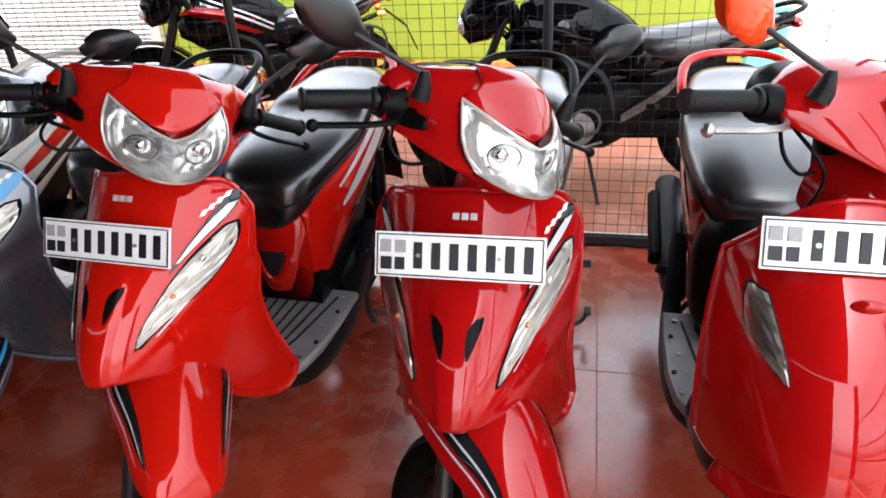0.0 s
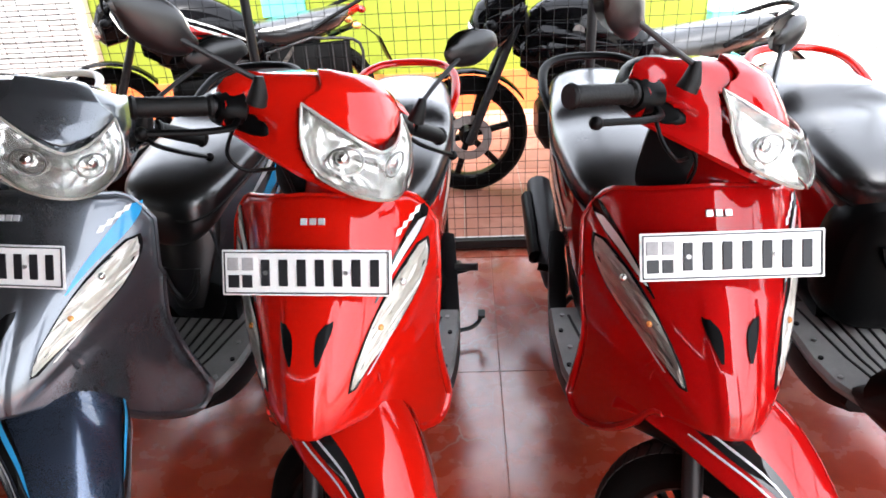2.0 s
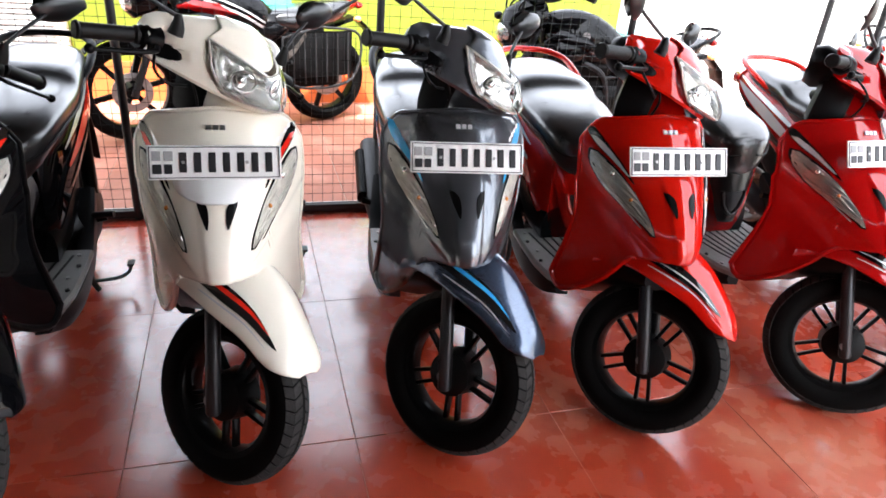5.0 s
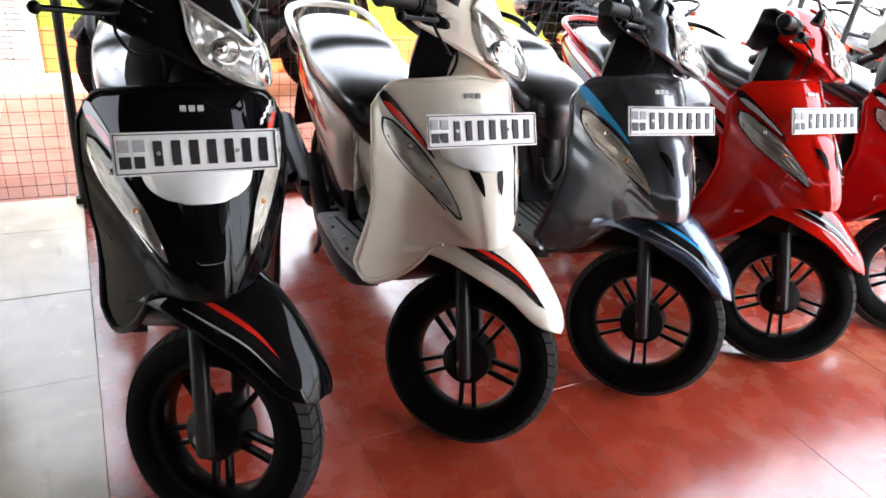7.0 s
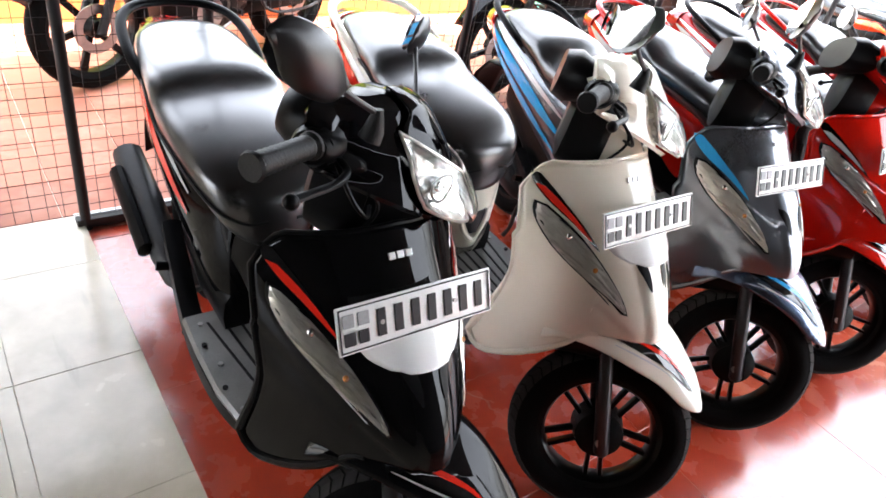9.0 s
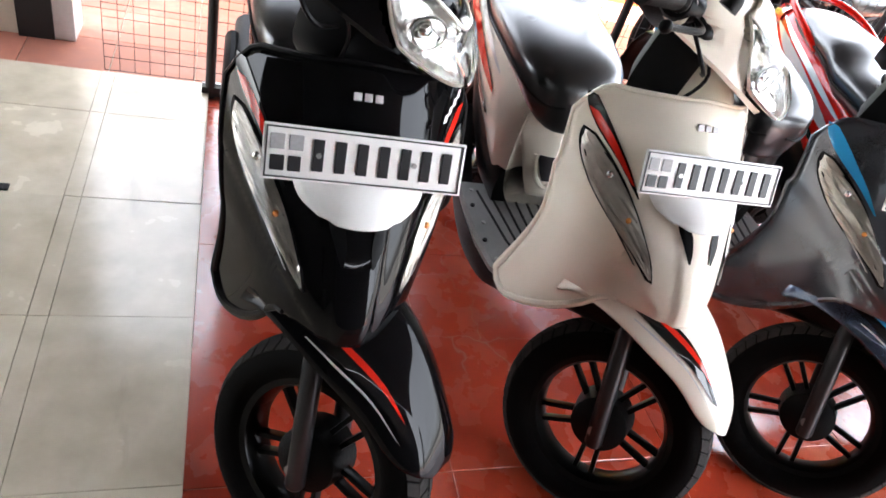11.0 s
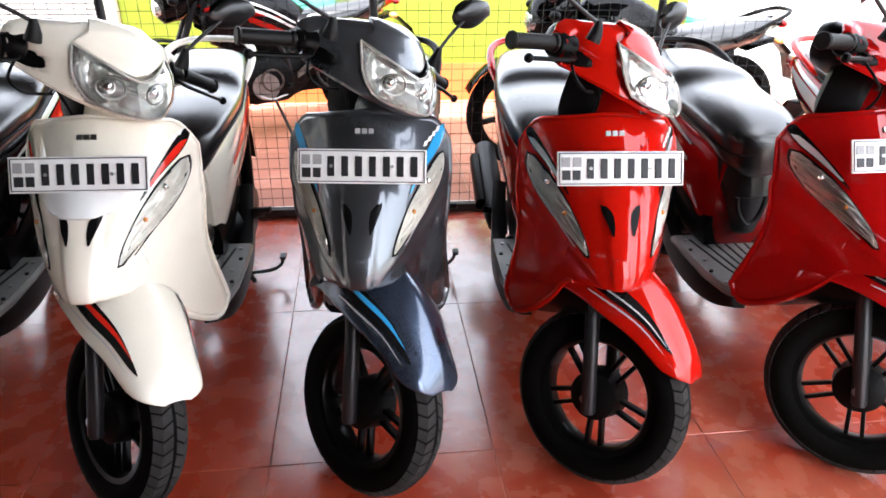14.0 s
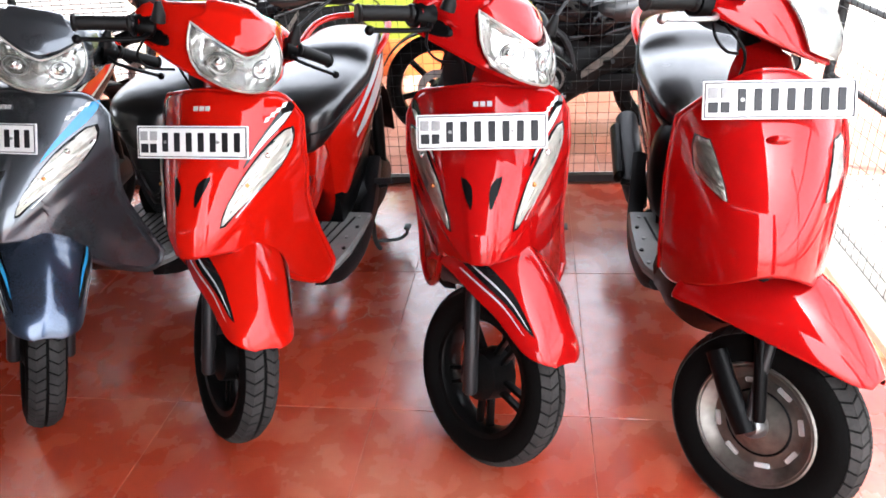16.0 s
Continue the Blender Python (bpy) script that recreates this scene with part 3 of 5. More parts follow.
        # badge as plain bars
        for k in range(3):
            b = box(-0.022 + k * 0.016, -0.010 + k * 0.016, -0.002, 0.002, -0.006, 0.006, 0.001)
            p = sh.point(0.0, 0.888, 0.003)
            part("badge", moved(b, Matrix.Translation(p) @ Matrix.Rotation(radians(-38), 4, "X")), M["silver_tape"] if body != "white" else M["steel"], apron, "small silver badge bar", smooth=False)
        for k in range(4):
            z = 0.838 + k * 0.007
            x = 0.138 + k * 0.0095
            part("badge", sh.patch([(z, x, x + 0.008), (z + 0.010, x + 0.003, x + 0.011)], 0.005, 2, 2), M["white_tape"], apron, "white lettering drawn as bars", smooth=False)
    else:
        for sgn in (-1, 1):
            outline = [(0.732, 0.096, 0.101), (0.750, 0.099, 0.130), (0.766, 0.103, 0.147), (0.806, 0.116, 0.151), (0.828, 0.124, 0.146)]
            flip = lambda rows: [(z, sgn * a, sgn * b) for z, a, b in rows]
            wide = [(z + (-0.002 if k == 0 else 0.002 if k == 4 else 0), a - 0.002, b + 0.002) for k, (z, a, b) in enumerate(outline)]
            lamp = part("side_lamp", sh.patch(flip(wide), 0.002, 8, 12), M["grey_plastic"], root, "clear indicator lamp set in the shield", mods=(("SOLIDIFY", {"thickness": 0.004, "offset": -1}),), face=(0, -1, 0))
            inner = sh.patch(flip(outline), 0.005, 8, 16)
            rnd = random.Random(7)
            for v in inner.verts:
                v.co.y += rnd.uniform(-0.0035, 0.0035)
            part("reflector", inner, M["lamp_silver"], lamp, "faceted silver reflector", smooth=False)
            part("lens", sh.patch(flip(outline), 0.012, 8, 12), M["lens"], lamp, "clear lens")
        b = bmesh.new()
        bmesh.ops.create_circle(b, cap_ends=True, segments=24, radius=1.0, matrix=Matrix.LocRotScale(sh.point(0, 0.845, 0.003), Euler((radians(62), 0, 0)), (0.024, 0.010, 1)))
        part("badge", b, M["dark_red"], apron, "small oval badge", mods=(("SOLIDIFY", {"thickness": 0.004, "offset": 0}),))

    # number plate on its bracket
    if sport:
        pm = Matrix.Translation((0, 0.008, 0.828 + plate_up)) @ Matrix.Rotation(radians(-24), 4, "X")
    else:
        pm = Matrix.Translation((0, -0.012, 0.913)) @ Matrix.Rotation(radians(-26), 4, "X")
    number_plate(root, pm)
    part("plate_bracket", moved(box(-0.05, 0.05, 0.003, 0.03, -0.02, 0.02, 0.003), pm), M["steel"], root)
    if white_panel:
        rows = [(0.750, -0.062, 0.062), (0.760, -0.090, 0.090), (0.780, -0.102, 0.102), (0.805, -0.102, 0.102)]
        part("plate_panel", sh.patch(rows, 0.016, 10, 9), M["white_tape"], root, "white backing panel under the number plate", mods=(("SOLIDIFY", {"thickness": 0.003, "offset": -1}),), face=(0, -1, 0))

    # handlebar cowl
    def cowl_front(x, z):
        return 0.058 + (z - 0.95) * 0.5 + 4.4 * x * x + 6 * max(0.0, abs(x) - 0.11) ** 2 + 0.55 * max(0.0, z - 1.035)

    if sport:
        lamp_lo = lambda t: 0.953 + 0.014 * abs(t) ** 3
        lamp_hi = lambda t: 1.024 + 0.040 * abs(t) ** 1.25
        lamp_half = lambda v: float(np.interp(v, (0, 0.2, 0.45, 0.7, 1), (0.094, 0.110, 0.117, 0.116, 0.106)))
        tops = [(0, 1.112, 0.938, 0.325), (0.04, 1.111, 0.940, 0.323), (0.07, 1.106, 0.944, 0.319), (0.11, 1.095, 0.952, 0.315), (0.15, 1.082, 0.964, 0.310), (0.19, 1.062, 0.979, 0.304), (0.205, 1.046, 0.992, 0.295)]

        def cowl_ring(x):
            """Front, brow, back and underside of the cowl at x; the lamp's seat is sunk in."""
            zt_, zb_, yb = lerp_table(tops, abs(x))
            zs, zk = zt_ - 0.018, max(zb_, 0.992)
            ring = []
            for k in range(19):
                z = zb_ + (zs - zb_) * k / 18
                y = min(cowl_front(x, z) + 0.006, yb - 0.05)
                t = x / 0.114
                v = (z - lamp_lo(t)) / (lamp_hi(t) - lamp_lo(t)) if abs(t) < 1 else -1
                if 0.03 < v < 0.97 and abs(x) < lamp_half(v) - 0.003:
                    y += 0.042
                if ((abs(x) - 0.170) / 0.030) ** 2 + ((z - 1.004) / 0.019) ** 2 < 1:
                    y += 0.020
                ring.append((x, y + (0.010 if k == 0 else 0), z))
            yf = ring[-1][1]
            for k in range(1, 5):
                a = k * math.pi / 8
                ring.append((x, yf + 0.034 * (1 - math.cos(a)) + 0.012 * math.sin(a), zs + 0.018 * math.sin(a)))
            yf = ring[-1][1]
            ring += [(x, yf + (yb - yf) * 0.5, zt_ - 0.006), (x, yb - 0.010, zt_ - 0.034), (x, yb, (zt_ + zk) / 2), (x, yb - 0.03, zk + 0.006), (x, (ring[0][1] + yb) / 2, 0.45 * zb_ + 0.55 * zk)]
            return ring

        cowl = part("handlebar_cowl", moved(loft([cowl_ring(-0.205 + 0.41 * k / 82) for k in range(83)]), S), P, root)

        def recess(sgn):
            def fn(u, v):
                a = 2 * math.pi * u
                x, z = 0.170 + 0.029 * v * math.cos(a), 1.004 + 0.018 * v * math.sin(a)
                return (sgn * x, min(cowl_front(x, z) + 0.006, lerp_table(tops, x)[2] - 0.05) + 0.0165, z)
            return fn

        for sgn in (-1, 1):
            part("lever_recess", moved(grid(recess(sgn), 24, 4), S), M["plastic"], cowl, "dark slot for the brake lever", mods=(("SOLIDIFY", {"thickness": 0.003, "offset": 0}),))

        def visor(u, v):
            """The raised brow over the lamp: a vee at its foot, straight sides drawn in to the top."""
            x = (2 * u - 1) * float(np.interp(v, (0, 0.35, 1), (0.106, 0.098, 0.060)))
            zt_ = lerp_table(tops, abs(x))[0]
            lo, hi = lamp_hi(min(1.0, abs(x) / 0.114)) + 0.003, zt_ - 0.016
            z = lo + (hi - lo) * min(1.0, v / 0.72)
            over = max(0.0, v - 0.72) / 0.28
            return (x, cowl_front(x, z) - 0.004 + 0.058 * over, z + 0.009 + 0.016 * math.sin(over * math.pi / 2) - 0.006 * (1 - min(1, v * 4)))

        part("visor", moved(grid(visor, 28, 20), S), P, root, "raised angular brow over the headlamp", mods=(("SOLIDIFY", {"thickness": 0.009, "offset": -1}), ("BEVEL", {"width": 0.0022})), face=(0, -1, 0.5))

        def lens_fn(out, grow=0.0):
            def fn(u, v):
                t = 2 * u - 1
                half = lamp_half(v) + grow
                lo, hi = lamp_lo(t) - grow, lamp_hi(t) + grow
                x, z = t * half, lo + (hi - lo) * v
                return (x, cowl_front(x, z) - out - 0.022 * (1 - t * t) - 0.012 * math.sin(math.pi * v ** 0.8), z)
            return fn

        rim_uv = [(k / 24, 0.0) for k in range(24)] + [(1.0, k / 12) for k in range(12)] + [(1 - k / 24, 1.0) for k in range(24)] + [(0.0, 1 - k / 12) for k in range(12)]
        lampb = part("headlamp", moved(tube([lens_fn(0.004, 0.001)(u, v) for u, v in rim_uv], 0.0028, 6, closed=True), S), M["lamp_silver"], root, "two-lobed clear headlamp in a silver rim")

        def refl(u, v):
            # two bowls side by side, each a fan of flutes round its bulb, with a flat dark-edged step between
            p = lens_fn(-0.002)(u, v)
            t, q = 2 * u - 1, 0.48
            r = min(math.hypot((t - q) * 1.0, (v - 0.55) * 0.85), math.hypot((t + q) * 1.0, (v - 0.55) * 0.85))
            edge = min(1.0, 8 * min(u, 1 - u, v, 1 - v))
            deep = 0.036 * max(0.0, 1 - (r / 0.62) ** 2) * edge
            ang = math.atan2((v - 0.55) * 0.85, abs(t) - q)
            return (p[0], p[1] - 0.004 + 0.008 * edge + deep + (0.0026 * math.sin(ang * 10) + 0.0012 * math.sin(p[0] * 420) * math.sin(p[2] * 380)) * edge * min(1, r * 3), p[2])

        part("reflector", moved(grid(refl, 34, 16), S), M["reflector"], lampb, "fluted twin-bowl silver reflector")
        for sx in (-0.052, 0.052):
            b = bmesh.new()
            zc = 0.998
            bmesh.ops.create_uvsphere(b, u_segments=16, v_segments=10, radius=0.016, matrix=Matrix.Translation((sx, cowl_front(sx, zc) + 0.010, zc)))
            part("bulb_cap", moved(b, S), M["chrome"], lampb, "round bulb shield")
            hoop = [(sx + 0.027 * math.cos(a), cowl_front(sx + 0.027 * math.cos(a), zc) - 0.006, zc + 0.024 * math.sin(a)) for a in [2 * math.pi * k / 24 for k in range(24)]]
            part("bowl_ring", moved(tube(hoop, 0.0022, 6, closed=True), S), M["steel"], lampb, "dull ring round the bulb")
        part("lens", moved(grid(lens_fn(0.014), 26, 12), S), M["lens"], lampb, "clear curved lens")
    else:
        # wedge: a sloping face between a low nose and a high brow
        rings = []
        for x, yn, zn, yt, zt_, yb in ((-0.20, 0.245, 1.004, 0.255, 1.035, 0.285), (-0.155, 0.185, 0.995, 0.215, 1.074, 0.315), (-0.105, 0.12, 0.985, 0.185, 1.102, 0.335), (-0.05, 0.065, 0.975, 0.165, 1.120, 0.345), (0, 0.045, 0.970, 0.158, 1.126, 0.35)):
            face = [(x, yn + (yt - yn) * q - 0.012 * math.sin(math.pi * q), zn + (zt_ - zn) * q) for q in (0.0, 0.06, 0.35, 0.65, 0.94, 1.0)]
            rings.append(face + [(x, (yt + yb) / 2, zt_ + 0.004), (x, yb - 0.01, zt_ - 0.012), (x, yb, (zt_ + zn) / 2), (x, yb - 0.02, zn + 0.020), (x, (yn + yb) / 2, zn + 0.006), (x, yn + 0.012, zn - 0.002)])
        rings += [[(-x, y, z) for x, y, z in r] for r in rings[-2::-1]]
        cowl = part("handlebar_cowl", moved(loft(rings), S), P, root, mods=(("SUBSURF", {"levels": 1}),))

        def hl(out):
            def fn(u, v):
                t = 2 * u - 1
                x = t * (0.062 + 0.038 * v)
                yn, zn = 0.045 + 7.0 * x * x * (1 - 3 * abs(x)), 0.970 + 1.6 * x * x
                yt, zt_ = 0.158 + 2.6 * x * x, 1.126 - 2.4 * x * x
                q = 0.10 + 0.70 * v
                return (x, yn + (yt - yn) * q - 0.012 * math.sin(math.pi * q) - out - 0.012 * (1 - t * t) * math.sin(math.pi * v), zn + (zt_ - zn) * q)
            return fn
        lampb = part("headlamp", moved(grid(hl(0.004), 20, 12), S), M["reflector"], root, "broad clear headlamp in the wedge nose", mods=(("SOLIDIFY", {"thickness": 0.006, "offset": 0}),))
        part("lens", moved(grid(hl(0.013), 20, 10), S), M["lens"], lampb, "clear lens")

    part("neck", moved(loft([sup(0, y, z, hw, hh, 20, 2.2) for y, z, hw, hh in ((0.11, 0.905, 0.030, 0.03), (0.14, 0.91, 0.048, 0.06), (0.20, 0.915, 0.050, 0.07), (0.235, 0.92, 0.045, 0.06))]), S), P if body != "black" else M["plastic"], root)
    if sport:
        part("neck_cover", moved(loft([sup(0, y, z, hw, hh, 20, 2.6) for y, z, hw, hh in ((0.200, 0.93, 0.052, 0.08), (0.220, 0.93, 0.066, 0.10), (0.295, 0.945, 0.066, 0.10), (0.308, 0.95, 0.045, 0.07))]), S), M["grey_plastic"], root, "dark grey cover behind the steering neck")
    part("steering_column", moved(tube([HEAD - AXIS * 0.62, HEAD - AXIS * 0.02], 0.036, 16), S), M["plastic"], root)
    part("rear_cowl", moved(loft([sup(0, y, z, hw, hh) for y, z, hw, hh in ((0.285, 1.03, 0.17, 0.045), (0.33, 1.03, 0.16, 0.06), (0.36, 1.03, 0.13, 0.05))]), S), M["plastic"], root, "black instrument housing")

    # grips, levers, mirrors
    for sgn in (-1, 1):
        bar = [(sgn * 0.17, 0.262, 1.025), (sgn * 0.22, 0.272, 1.018), (sgn * 0.335, 0.302, 0.993)]
        part("handlebar", moved(tube(bar, 0.011, 10), S), M["post"], root)
        gp = [Vector((sgn * 0.215, 0.271, 1.019)).lerp(Vector((sgn * 0.338, 0.303, 0.992)), k / 24) for k in range(25)]
        gr = [0.021 if k in (0, 1, 23) else 0.0185 if k == 24 else 0.0165 + 0.0012 * (k % 2) for k in range(25)]
        part("grip", moved(tube(gp, gr, 14), S), M["grip"], root, "ribbed black rubber grip")
        part("switch_box", moved(loft([
            [(sgn * x, 0.265 + r * math.cos(a) * 1.1 + (x - 0.17) * 0.25, 1.022 + r * math.sin(a) - (x - 0.17) * 0.2) for a in [2 * math.pi * k / 14 for k in range(14)]]
            for x, r in ((0.165, 0.02), (0.172, 0.03), (0.20, 0.031), (0.212, 0.024))]), S), M["plastic"], root, "black switch housing")
        lv = [(sgn * 0.185, 0.235, 1.008), (sgn * 0.205, 0.215, 1.0), (sgn * 0.25, 0.215, 0.99), (sgn * 0.30, 0.232, 0.978), (sgn * 0.335, 0.243, 0.97)]
        pts = smooth_path(lv, 5)
        part("brake_lever", moved(merged(tube(pts, [0.0065] * (len(pts) - 1) + [0.006], 8, flat=0.8), moved(bm_ball(0.011), Matrix.Translation(pts[-1]))), S), M["plastic"] if sport else M["steel"], root, "brake lever with a ball end")
        if mirrors:
            base = Vector((sgn * 0.172, 0.205, 1.064))
            boot = [base + Vector((0, 0.002, -0.016)), base + Vector((0, 0, 0.0)), base + Vector((sgn * 0.002, 0.001, 0.018)), base + Vector((sgn * 0.004, 0.003, 0.030))]
            part("mirror_boot", moved(tube(boot, [0.018, 0.016, 0.011, 0.008], 12), S), M["grip"], root, "black rubber boot")
            drop = 0.075 if sgn < 0 else 0.01
            end = Vector((sgn * 0.315, 0.275, 1.205 - drop))
            stalk = smooth_path([base + Vector((sgn * 0.004, 0.003, 0.024)), base.lerp(end, 0.45) + Vector((sgn * -0.006, 0, 0.010)), end], 5)
            arm = part("mirror_stalk", moved(tube(stalk, 0.0048, 8), S), M["post"], root)
            rings = []
            for k in range(9):
                a = -1 + k / 4
                hw = math.sqrt(max(0.0, 1 - min(1, abs(a)) ** 2.4)) * 0.042 + 0.002
                rings.append([(sgn * (0.325 + 0.068 * a + 0.01 * math.sin(b)), 0.276 - 0.024 * max(0, math.cos(b)) * (1 - a * a * 0.8) + 0.01 * min(0, math.cos(b)), 1.212 - drop + hw * math.sin(b) + 0.012 * a) for b in [2 * math.pi * j / 14 for j in range(14)]])
            hc = Vector((sgn * 0.325, 0.276, 1.212 - drop))
            TM = S @ Matrix.Translation(hc) @ Matrix.Rotation(radians(mirror_turn if sgn < 0 else 0), 4, "Z") @ Matrix.Translation(-hc)
            head = part("mirror_head", moved(loft(rings), TM), M[mirror_body or "shell"], root, "rounded mirror shell", mods=(("SUBSURF", {"levels": 1}),))
            face = []
            for k in range(9):
                a = -0.93 + k * 0.2325
                hw = math.sqrt(max(0.0, 1 - min(1, abs(a)) ** 2.4)) * 0.038
                face.append([(sgn * (0.325 + 0.063 * a), 0.2875, 1.212 - drop + hw * q + 0.012 * a) for q in (-1, -0.5, 0, 0.5, 1)])
            part("mirror_glass", moved(loft(face, closed=False), TM), M["mirror"], head, "mirror glass", smooth=False)
    for dx, dy in ((0.03, 0.0), (-0.03, 0.01)):
        cable = smooth_path([(dx * 5, 0.24, 1.0), (dx * 4, 0.17, 0.95), (dx * 2, 0.2, 0.87), (dx, 0.26, 0.80)], 6)
        part("cable", moved(tube(cable, 0.0035, 6), S), M["plastic"], root)
    brake = smooth_path([(-0.19, 0.235, 1.0), (-0.215, 0.19, 0.965), (-0.19, 0.17, 0.945), (-0.13, 0.18, 0.945)], 6)
    part("cable", moved(tube(brake, 0.0035, 6), S), M["plastic"], root)

    # fork, mudguard, front wheel
    R = 0.233 if sport else 0.224
    ax = Vector((0, -0.118, R))
    F = Matrix.Translation((0, front, 0)) @ S if sport else Matrix.Translation((-0.015, -0.03, 0)) @ S @ Matrix.Translation((0, -0.075, 0))
    for sgn in (-1, 1):
        lo = Vector((sgn * 0.068, -0.136, R - 0.035 if sport else R + 0.03))
        hi = Vector((sgn * 0.068, 0.007, 0.55))
        leg = part("fork_leg", moved(tube([lo, lo.lerp(hi, 0.02), lo.lerp(hi, 0.5), hi], [0.014, 0.019, 0.019, 0.019] if sport else [0.012, 0.014, 0.015, 0.02], 14), F), M["fork"] if sport else M["plastic"], root, "painted fork leg")
        if sport:
            part("axle_nut", moved(disc_x([(0, -0.012), (0.012, -0.012), (0.012, 0.012), (0, 0.012)], 12), F @ Matrix.Translation(Vector((sgn * 0.072, -0.116, R)))), M["steel"], leg, "axle nut")
        else:
            arm = [Vector((sgn * 0.066, 0.022, R + 0.11)), Vector((sgn * 0.072, -0.048, R + 0.05)), Vector((sgn * 0.070, -0.123, R - 0.012))]
            part("link_arm", moved(tube(smooth_path(arm, 4), [0.02] * 4 + [0.021] * 4 + [0.019], 12, flat=1.3), F), M["plastic"], root, "black trailing link")
            part("shock", moved(tube([(sgn * 0.066, -0.118, R), (sgn * 0.066, -0.058, 0.50)], 0.013, 10), F), M["fork"], root)
    fr = [(0.10, 0.505, 0.085, 0.08), (0.04, 0.565, 0.110, 0.105), (-0.04, 0.592, 0.126, 0.124), (-0.13, 0.580, 0.125, 0.124), (-0.21, 0.545, 0.108, 0.108), (-0.285, 0.488, 0.092, 0.085), (-0.325, 0.450, 0.078, 0.052), (-0.346, 0.420, 0.056, 0.024), (-0.356, 0.398, 0.030, 0.006)]
    if not sport:
        fr = [(0.075, 0.545, 0.114, 0.165), (0.05, 0.56, 0.126, 0.175), (-0.03, 0.580, 0.138, 0.175), (-0.13, 0.578, 0.134, 0.16), (-0.21, 0.555, 0.110, 0.135), (-0.28, 0.515, 0.080, 0.095), (-0.335, 0.475, 0.052, 0.058), (-0.365, 0.446, 0.028, 0.022)]
    rows = curve_table([(y + 0.038, z + 0.008, w, d) for y, z, w, d in fr], 4)

    def fender_pt(k, f, out=0.0):
        y, z, w, d = rows[k]
        a = f * math.pi / 2
        sharp = 0.010 * max(0, 1 - abs(f) * 4) * max(0.0, w / 0.1 - 0.4) if sport else 0
        return Vector((math.sin(a) * (w + out), y - out * 0.4, z - d * (1 - math.cos(a)) ** 0.9 + out * 0.8 + sharp))

    nr = len(rows)
    fend = part("front_mudguard", moved(loft([[fender_pt(k, -1 + 2 * i / 18) for i in range(19)] for k in range(nr)], closed=False), F if sport else Matrix.Translation((-0.025, 0.05, 0.01)) @ F), M["blue_grey"] if body == "grey" else P, root, "pointed front mudguard", mods=(("SOLIDIFY", {"thickness": 0.005, "offset": -1}), ("SUBSURF", {"levels": 1})), face=(0, 0, 1))
    if sport:
        for sgn in (-1, 1):
            for k0, k1, f0, f1, mt in ((6, 21, 0.60, 0.80, M["black_tape"]), (9, 19, 0.635, 0.695, T1) if tape != "silver_tape" else (9, 20, 0.70, 0.725, T1), (9, 20, 0.825, 0.85, M["silver_tape"])):
                rr = []
                for k in range(k0, k1 + 1):
                    q = (k - k0) / (k1 - k0)
                    mid, half = (f0 + f1) / 2 - 0.10 * q, (f1 - f0) / 2 * math.sin(math.pi * min(1, q * 0.9 + 0.1)) ** 0.7
                    rr.append([fender_pt(k, sgn * (mid + half * j), 0.0025 + (0.0012 if mt is T1 else 0)) for j in (-1, -0.5, 0, 0.5, 1)])
                part("sticker", moved(loft(rr, closed=False), F), mt, fend, "tapered sticker flash")
    wheel_parts(root, 0.3, R, 0.100, "alloy" if sport else "steel", 0.158 if sport else 0.135, F @ Matrix.Translation(ax))

    # floorboard
    part("floorboard", loft([[(-w, y, 0.282), (w, y, 0.282), (w + 0.004, y, 0.298), (w - 0.004, y, 0.308), (-w + 0.004, y, 0.308), (-w - 0.004, y, 0.298)] for y, w in ((0.27, 0.15), (0.33, 0.182), (0.42, 0.197), (0.56, 0.20), (0.68, 0.196))]), M["mat_grey"], root, "ribbed grey-black floorboard")
    # thin dark bars stand for the grooves that fan out over the board
    for k in range(9):
        x = -0.128 + k * 0.032
        part("groove_line", loft([[(q * x + dx, y, z) for dx, z in ((-0.0035, 0.3075), (-0.003, 0.3105), (0.003, 0.3105), (0.0035, 0.3075))] for q, y in ((0.62, 0.29), (0.9, 0.42), (1.15, 0.64))]), M["grip"], root, "dark rubber rib on the floorboard")
    for sgn in (-1, 1):
        rows = []
        for y, x, zt_, zb_ in curve_table([(0.29, 0.165, 0.288, 0.245), (0.38, 0.192, 0.286, 0.21), (0.52, 0.203, 0.290, 0.195), (0.68, 0.196, 0.305, 0.205), (0.84, 0.180, 0.37, 0.255), (0.96, 0.165, 0.42, 0.34)], 4):
            rows.append([(sgn * (x - 0.02), y, zt_), (sgn * x, y, zt_ - 0.006), (sgn * (x + 0.002), y, (zt_ + zb_) / 2), (sgn * (x - 0.014), y, zb_), (sgn * (x - 0.05), y, zb_ - 0.004), (sgn * (x - 0.05), y, zt_ - 0.01)])
        part("side_skirt", loft(rows), M["grey_plastic"], root, "dark grey lower side skirt")
        for k in range(5):
            part("stud", moved(disc_x([(0, -0.004), (0.0065, -0.004), (0.0065, 0.004), (0, 0.004)], 10), Matrix.Translation((sgn * (0.165 + 0.014 * (k % 2)), 0.34 + 0.075 * k, 0.309)) @ Matrix.Rotation(radians(90), 4, "Y")), M["grip"] if k % 2 else M["steel"], root)

